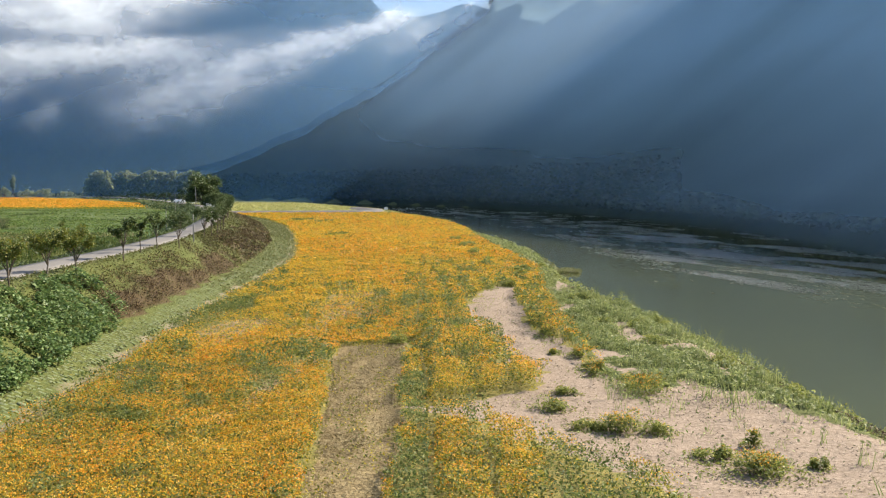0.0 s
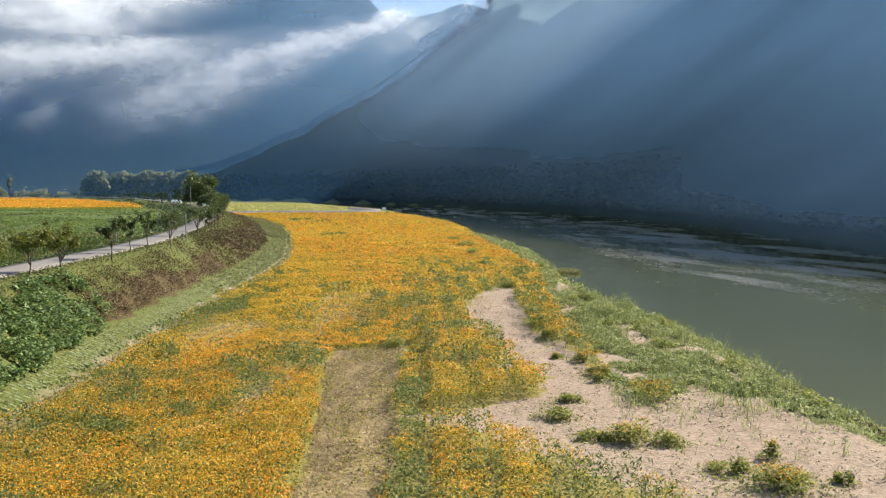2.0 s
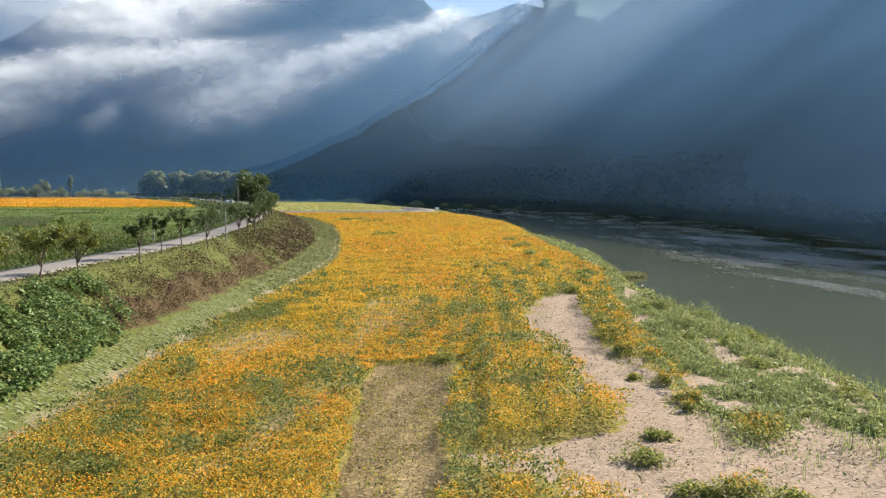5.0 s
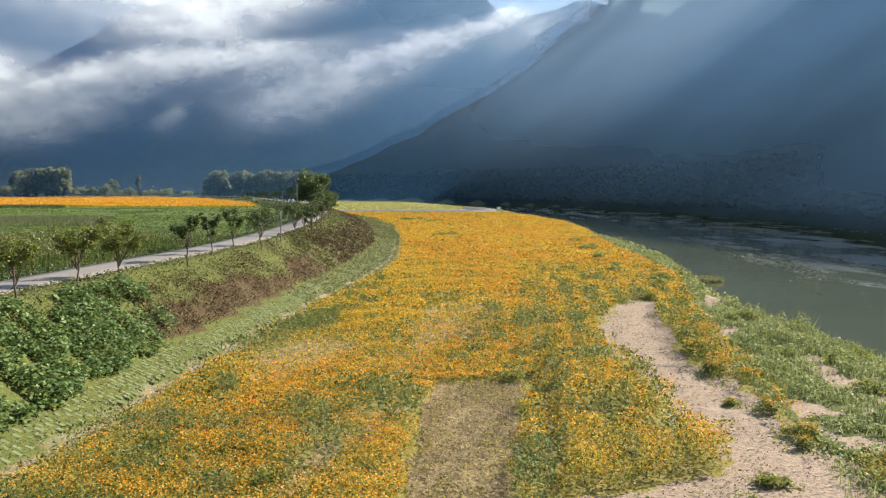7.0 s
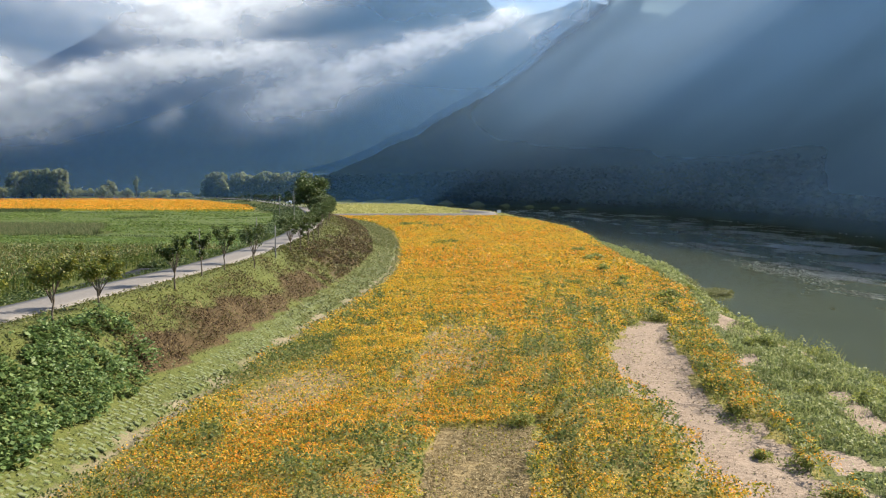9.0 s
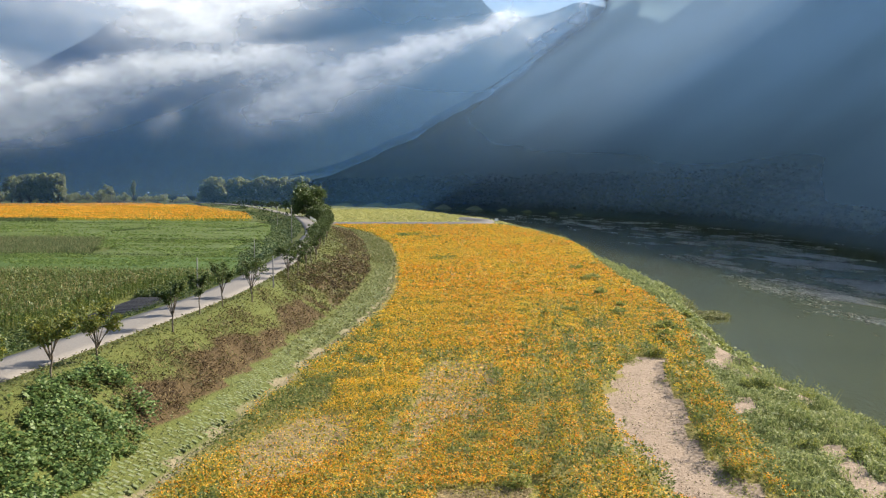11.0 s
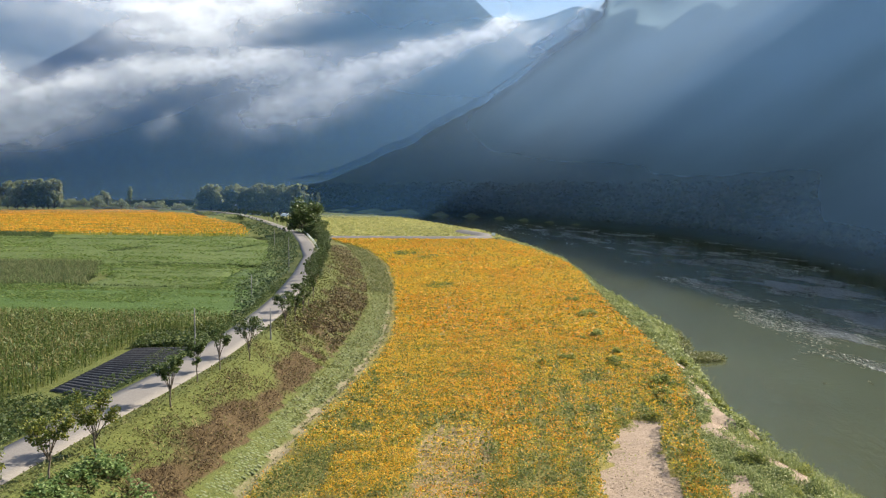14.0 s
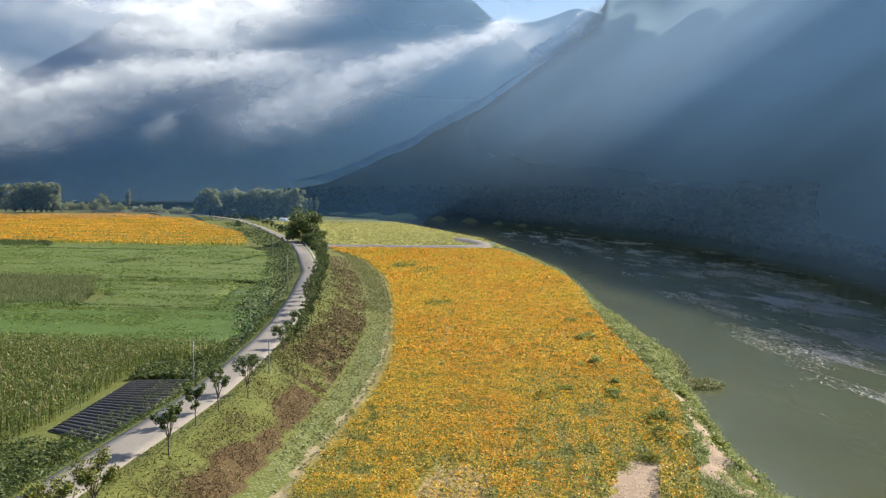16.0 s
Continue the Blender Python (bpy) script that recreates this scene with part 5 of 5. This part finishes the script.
paddy([(-84, 125), (-50, 128), (-50, 145), (-54.5, 158), (-65.5, 155.5), (-99, 148), (-165, 148), (-165, 122)], RICE_A, "bright green standing rice beside the corn")
paddy([(-89.2, 153), (-66, 156.5), (-75.1, 190.5), (-105.5, 191), (-92, 170)], RICE_B, "pale ripening rice in the middle parcel")
paddy([(-65, 156.8), (-55, 159), (-69.5, 197), (-74.6, 190.5)], RICE_C, "darker green rice in a narrow parcel")
paddy([(-240, 195), (-107.4, 195.2), (-71, 200.6), (-100.5, 271), (-118, 300), (-300, 296)], RICE_B, "light green rice spreading to the far flower field")
paddy([(-240, 152), (-104, 152), (-92, 157), (-107, 193), (-240, 193)], RICE_C, "rough green rice with weeds along the dykes")


def far_plants():
    rng = np.random.RandomState(43)
    x, y = in_poly(rng, 9000, [(-90.6, 160), (-113, 200), (-150, 198), (-150, 156), (-103, 155)], 2.0)
    stuff("reed_patch", [blades(rng, x, y, ground_z(x, y), 5, 1.3, 0.16, 0.6)], REED, "grey-green reeds standing among the rice", "reeds")
    x, y = in_poly(rng, 2500, [(-240, 309), (-198.5, 306), (-184, 285), (-250, 276)], 1.5)
    stuff("reed_patch", [blades(rng, x, y, ground_z(x, y), 4, 1.6, 0.3, 0.5)], THICKET, "dark reeds at the edge of the rice", "reeds")
    for cx, cy, lx, ly, n in ((-128, 240, 2.2, 9, 350), (-165, 277, 26, 0.7, 500), (-100, 250, 0.6, 18, 250), (-90, 199, 18, 0.5, 350), (-85, 157, 20, 0.5, 300)):
        x, y = cx + lx * rng.uniform(-1, 1, n), cy + ly * rng.uniform(-1, 1, n)
        stuff("dyke_weeds", [blades(rng, x, y, np.full(n, LEFT_Z), 4, 0.95, 0.22, 0.7)], THICKET, "dark weeds along a paddy dyke", "weeds")
    # rice leaves over the paddies, thinner with distance
    for x0, x1, y0, y1, count, size in ((-130, -49, 124, 156, 30000, 0.2), (-125, -54, 156, 200, 26000, 0.25), (-200, -70, 196, 300, 30000, 0.36)):
        x, y = scatter(rng, count, x0, x1, y0, y1, lambda a, b: (road_x(b) - a > 9.5) * np.where(inside(a, b, CORN), 0, 1) * ramp(fbm(a / 12, b / 4, 417, 4), 0.3, 0.65))
        stuff("rice_leaves", [leaves(rng, x, y, LEFT_Z + 0.5 + 0.2 * rng.rand(len(x)), size, 1.3, 2.6)], RICE_LEAF, "bright green leaf tips of the standing rice", "rice field", "rice parcels")
    # the second flower field
    poly = [(-123, 308), (-150, 304), (-330, 300), (-520, 440), (-520, 560), (-400, 556), (-332, 600), (-250, 520), (-157, 381), (-138, 344)]
    x, y = in_poly(rng, 190000, poly, 3)
    k = rng.rand(len(x)) < np.clip(0.3 + 2.0 * (fbm(x / 16, y / 6, 411, 4) - 0.33), 0, 1)
    x, y = x[k], y[k]
    z = ground_z(x, y) + 0.9 + 0.5 * fbm(x / 5, y / 5, 413, 2)
    stuff("far_cosmos_flowers", [leaves(rng, x, y, z, 0.36, 0.3, 1.1)], FAR_FLOWER, "orange cosmos field beyond the rice", "flower field")
    x, y = in_poly(rng, 50000, poly, 3)
    stuff("far_cosmos_greens", [blades(rng, x, y, ground_z(x, y), 2, 1.0, 0.4, 0.3)], COSMOS_GREEN, "foliage of the far cosmos field", "flower field")
    # pale meadow past the field's end
    x, y = scatter(rng, 60000, -260, -20, 366, 610, lambda a, b: ((a > path_r(b) + 8) & (a < bank_x(b) - 5)) * 0.8)
    stuff("far_meadow", [leaves(rng, x, y, ground_z(x, y) + 0.1 + 0.25 * rng.rand(len(x)), 0.7, 1.2, 2.2)], PALE_MEADOW, "pale yellow-green meadow at the river bend", "grass")
    x, y = scatter(rng, 3000, -112, -40, 346, 372, lambda a, b: 1.0 * (np.abs(b - 356.5 - 0.14 * (a + 92)) < 0.8) * (a > -92) * (fbm(a / 4, b, 421, 2) > 0.45))
    stuff("track_weeds", [blades(rng, x, y, ground_z(x, y), 5, 0.9, 0.25, 0.6)], THICKET, "dark weeds beside the far field track", "weeds")


PALE_MEADOW = leaf_material("pale_meadow", [(0.0, (0.27, 0.28, 0.085)), (0.5, (0.4, 0.38, 0.12)), (1.0, (0.5, 0.46, 0.19))], 0.7, 0.4)
FAR_FLOWER = leaf_material("far_petals", [(0.0, (0.70, 0.22, 0.015)), (0.5, (0.78, 0.33, 0.02)), (1.0, (0.80, 0.45, 0.05))], 0.6, 0.4)
REED = leaf_material("reed_leaves", [(0.0, (0.05, 0.08, 0.03)), (0.5, (0.10, 0.13, 0.05)), (1.0, (0.24, 0.21, 0.11))], 0.7, 0.3)
RICE_LEAF = leaf_material("rice_leaves", [(0.0, (0.055, 0.10, 0.018)), (0.5, (0.10, 0.155, 0.033)), (1.0, (0.19, 0.225, 0.065))], 0.6, 0.4)
far_plants()

# pale track across the far end of the flower field
TRACK = [(-106, 346), (-92, 350), (-70, 353), (-52, 357), (-45, 364), (-47, 380), (-62, 410)]


def track():
    p = np.array(TRACK, float)
    s = np.r_[0, np.cumsum(np.hypot(*np.diff(p, axis=0).T))]
    q = np.linspace(0, s[-1], 60)
    c = np.stack([np.interp(q, s, p[:, n]) for n in (0, 1)], -1)
    t = np.gradient(c, axis=0)
    t /= np.linalg.norm(t, axis=1, keepdims=True)
    offs = np.array([-4.0, -1.9, 0, 1.9, 4.0])
    X, Y = c[:, 0, None] - t[:, 1, None] * offs, c[:, 1, None] + t[:, 0, None] * offs
    return tagged(sheet("field_track", X, Y, 1.3 + 0 * X + np.array([-1.6, 0.02, 0.08, 0.02, -1.6]), CONCRETE), "pale concrete track at the end of the flower field", "track", kind="structure")


track()


# ---- riffles: broken white water over the shallows ----
def foam_material():
    m, nt, b = material("white_water", 0.6, 0.4)
    c = colour_ramp(nt, noise_node(nt, 3, 4), [(0.3, (0.5, 0.54, 0.56)), (0.7, (0.78, 0.81, 0.83))])
    nt.links.new(c, b.inputs["Base Color"])
    return m


def riffles():
    rng = np.random.RandomState(53)

    def chance(x, y):
        off = (x - bank_x(y)) / (far_x(y) - bank_x(y))
        band = ramp(off, 0.18, 0.42) * ramp(off, 0.9, 0.6)
        streak = fbm((x * 0.93 + y * 0.36) / 5, (y * 0.93 - x * 0.36) / 16, 431, 4)
        return band * ramp(streak, 0.46, 0.78) * ramp(y, 100, 140) * ramp(y, 620, 320)

    x, y = scatter(rng, 330000, -60, 90, 100, 600, chance)
    x2, y2 = scatter(rng, 220000, 0, 80, 110, 260, chance)
    x, y = np.r_[x, x2], np.r_[y, y2]
    n = len(x)
    a = np.radians(104) + 0.25 * rng.randn(n)
    l, w = rng.uniform(0.3, 1.2, n) * (0.7 + y / 400), rng.uniform(0.012, 0.042, n) * (0.9 + y / 450)
    u, v = np.stack([np.cos(a), np.sin(a)], -1), np.stack([-np.sin(a), np.cos(a)], -1)
    c = np.stack([x, y], -1)
    q = np.stack([c - u * l[:, None], c + v * w[:, None], c + u * l[:, None], c - v * w[:, None]], 1)
    z = np.stack([np.full(n, WATER_Z - 0.01), np.full(n, WATER_Z + 0.05), np.full(n, WATER_Z - 0.01), np.full(n, WATER_Z + 0.02)], 1)
    stuff("riffle_foam", [(np.concatenate([q, z[..., None]], -1).reshape(-1, 3), np.arange(4 * n).reshape(-1, 4))], foam_material(), "white broken water of the river riffles", "foam")


riffles()


# ---- poles, lamps and small built things ----
def plain(name, colour, rough=0.6, metal=0.0):
    m, nt, b = material(name, rough, 0.4)
    c = colour_ramp(nt, noise_node(nt, 6, 4), [(0.3, tuple(v * 0.8 for v in colour)), (0.7, tuple(min(1, v * 1.15) for v in colour))])
    nt.links.new(c, b.inputs["Base Color"])
    b.inputs["Metallic"].default_value = metal
    return m


POLE, METAL, WHITE = plain("pole_concrete", (0.17, 0.165, 0.155), 0.85), plain("grey_steel", (0.35, 0.36, 0.37), 0.45, 0.6), plain("white_paint", (0.75, 0.75, 0.73), 0.5)


def tube_part(name, points, radii, mat, parent, sides=8):
    v, f = tube(points, radii, sides)
    return soup(name, v, f, mat, smooth=True, parent=parent)


def utility_pole(x, y, height, label, arms=1):
    base = new("utility_pole")
    base.location = (x, y, float(ground_z(x, y)))
    tube_part("pole", [(0, 0, -0.2), (0, 0, height * 0.5), (0, 0, height), (0, 0, height + 0.02)], [0.09, 0.075, 0.06, 0.001], POLE, base)
    for n in range(arms):
        z = height - 0.35 - 0.6 * n
        tube_part("crossarm", [(-0.9, 0.1, z), (0, 0.1, z), (0.9, 0.1, z)], [0.05, 0.05, 0.05], METAL, base, 4)
        for dx in (-0.8, 0.0, 0.8):
            tube_part("insulator", [(dx, 0.1, z + 0.03), (dx, 0.1, z + 0.12), (dx, 0.1, z + 0.2)], [0.03, 0.06, 0.03], WHITE, base, 6)
    return tagged(base, label, "utility pole", "poles beside the road")


utility_pole(-43.6, 107.3, 4.6, "thin grey pole beside the mulched plot", 0)
utility_pole(-51.3, 141.3, 4.4, "thin grey pole at the rice field's edge", 0)
utility_pole(-34.4, 106.2, 3.4, "slim grey post beside the lane", 0)
utility_pole(-58.3, 176, 6.6, "tall grey pole in the levee thicket", 0)
utility_pole(-92.5, 256, 6.5, "tall grey pole near the road bend", 0)
for x, y, h in ((-433, 596, 17), (-408, 560, 16), (-396, 601, 18)):
    utility_pole(x, y, h, "tall concrete power pole beyond the far field", 1)


def street_lamp(x, y, turn):
    base = new("street_lamp")
    base.matrix_basis = on_ground(x, y, turn)
    tube_part("pole", [(0, 0, -0.2), (0, 0, 4.5), (0, 0, 8.0), (0.25, 0, 8.4), (1.0, 0, 8.6)], [0.09, 0.075, 0.06, 0.05, 0.04], METAL, base)
    tube_part("lamp_head", [(0.9, 0, 8.6), (1.1, 0, 8.68), (1.6, 0, 8.7), (1.75, 0, 8.65)], [0.05, 0.16, 0.18, 0.03], WHITE, base)
    return tagged(base, "grey steel street lamp beside the far road", "street lamp", "street lamps of the far road")


first_lamp = street_lamp(-240, 560, 0.5)
for n, (x, y) in enumerate(((-270, 585), (-300, 600), (-335, 612), (-370, 622), (-405, 632), (-440, 640), (-480, 648))):
    copy_thing(first_lamp, on_ground(x, y, 0.4 + 0.1 * n))


def box_mesh(sx, sy, sz, bevel=0.05):
    bm = bmesh.new()
    bmesh.ops.create_cube(bm, size=1)
    bmesh.ops.scale(bm, vec=(sx, sy, sz), verts=bm.verts)
    bmesh.ops.translate(bm, vec=(0, 0, sz / 2), verts=bm.verts)
    bmesh.ops.bevel(bm, geom=bm.edges, offset=bevel, segments=2, affect="EDGES")
    return bm


GLASS = plain("dark_glass", (0.03, 0.035, 0.04), 0.1)
TYRE = plain("black_rubber", (0.02, 0.02, 0.02), 0.8)


def parked_car(x, y, turn, paint, label):
    base = new("parked_car")
    base.matrix_basis = on_ground(x, y, turn)
    bm = box_mesh(1.75, 4.3, 0.7, 0.18)
    bmesh.ops.translate(bm, vec=(0, 0, 0.28), verts=bm.verts)
    part("body", bm, paint, base)
    bm = box_mesh(1.5, 2.2, 0.55, 0.2)
    bmesh.ops.translate(bm, vec=(0, -0.2, 0.93), verts=bm.verts)
    part("cabin", bm, GLASS, base)
    bm = box_mesh(1.36, 1.7, 0.08, 0.03)
    bmesh.ops.translate(bm, vec=(0, -0.2, 1.44), verts=bm.verts)
    part("roof", bm, paint, base)
    for sx in (-0.8, 0.8):
        for sy in (-1.35, 1.35):
            tube_part("wheel", [(sx - 0.1, sy, 0.31), (sx - 0.09, sy, 0.31), (sx + 0.09, sy, 0.31), (sx + 0.1, sy, 0.31)], [0.05, 0.31, 0.31, 0.05], TYRE, base, 12)
    return tagged(base, label, "car", "cars parked by the far road")


car_white = parked_car(-228, 588, 0.9, WHITE, "white car parked beside the far road")
for x, y, a in ((-236, 592, 1.1), (-250, 596, 0.7), (-276, 600, 1.2), (-310, 612, 1.0)):
    copy_thing(car_white, on_ground(x, y, a))
parked_car(-222, 584, 0.8, plain("silver_paint", (0.4, 0.42, 0.44), 0.35, 0.4), "silver car parked beside the far road")


def tunnel(x, y, turn, label):
    """A small white field shelter with a rounded roof."""
    base = new("greenhouse")
    base.matrix_basis = on_ground(x, y, turn)
    a = np.linspace(0, np.pi, 12)
    yy = np.linspace(-4, 4, 6)
    A, Y = np.meshgrid(a, yy)
    s = sheet("cover", 2.6 * np.cos(A), Y, 2.4 * np.sin(A), WHITE)
    s.parent = base
    for e in (-4, 4):
        bm = bmesh.new()
        bm.faces.new([bm.verts.new((2.55 * math.cos(t), e * 0.995, 2.35 * math.sin(t))) for t in a])
        part("end_wall", bm, WHITE, base)
    return tagged(base, label, "greenhouse", "small greenhouses by the grove")


green1 = tunnel(-214, 590, 0.9, "small white plastic greenhouse near the grove")
copy_thing(green1, on_ground(-243, 604, 1.2))


def marker(x, y):
    base = new("river_sign")
    base.location = (x, y, float(ground_z(x, y)))
    for dx in (-0.5, 0.5):
        tube_part("post", [(dx, 0, -0.2), (dx, 0, 1.6), (dx, 0, 2.4)], [0.05, 0.05, 0.05], METAL, base, 6)
    bm = box_mesh(1.5, 0.06, 1.1, 0.02)
    bmesh.ops.translate(bm, vec=(0, -0.06, 1.3), verts=bm.verts)
    part("panel", bm, WHITE, base)
    return tagged(base, "small white sign board at the river bend", "sign")


marker(-41.5, 366)


def rail(label, y0, y1, off):
    """A low guard rail along the outer edge of the lane."""
    base = tagged(new("guard_rail"), label, "guard rail")
    pts = []
    for y in np.arange(y0, y1, 4.0):
        k = math.hypot(1, (float(road_x(y + 1)) - float(road_x(y - 1))) / 2)
        x = float(road_x(y)) + off * k
        z = ROAD_Z - 0.05
        pts.append((x, y, z))
        tube_part("post", [(x, y, z - 0.2), (x, y, z + 0.5), (x, y, z + 0.95)], [0.05, 0.05, 0.05], WHITE, base, 5)
    for h in (0.5, 0.85):
        tube_part("rail", [(p[0], p[1], p[2] + h) for p in pts], [0.035] * len(pts), WHITE, base, 5)


rail("pale guard rail along the curving levee road", 215, 330, 2.25)


# ---- forest crowns on the near mountain slope ----
def forest_crowns():
    rng = np.random.RandomState(59)
    n, per = 2600, 20
    si, d = rng.uniform(250, 1500, n), -3 + 24 * rng.rand(n) ** 1.2
    fx = np.interp(si, s_at, foot[:, 0]) + np.interp(si, s_at, outward[:, 0]) * d
    fy = np.interp(si, s_at, foot[:, 1]) + np.interp(si, s_at, outward[:, 1]) * d
    z = np.where(d > 0, mountain_height(far_from(fx, fy, FAR_BANK), fx, fy), 0.5)
    r = rng.uniform(2.0, 4.2, n) * (1 + d / 700)
    q = rng.randn(n, per, 3)
    q[..., 2] = np.abs(q[..., 2]) - 0.2
    q *= rng.uniform(0.75, 1.1, (n, per, 1)) / np.linalg.norm(q, axis=-1, keepdims=True)
    p = q * r[:, None, None] * np.array([1, 1, 0.9]) + np.stack([fx, fy, z + r * 0.2], -1)[:, None]
    p = p.reshape(-1, 3)
    v, f = leaves(rng, p[:, 0], p[:, 1], p[:, 2], np.repeat(r * 0.6, per), 0.5, 1.2)
    tagged(soup("forest_crowns", v, f, FOREST_CROWN), "dark leafy crowns of the riverside forest", "forest", kind="stuff")


FOREST_CROWN = leaf_material("forest_crowns", [(0.0, (0.018, 0.028, 0.014)), (0.5, (0.028, 0.042, 0.018)), (1.0, (0.045, 0.06, 0.026))], 0.9, 0.1)
forest_crowns()
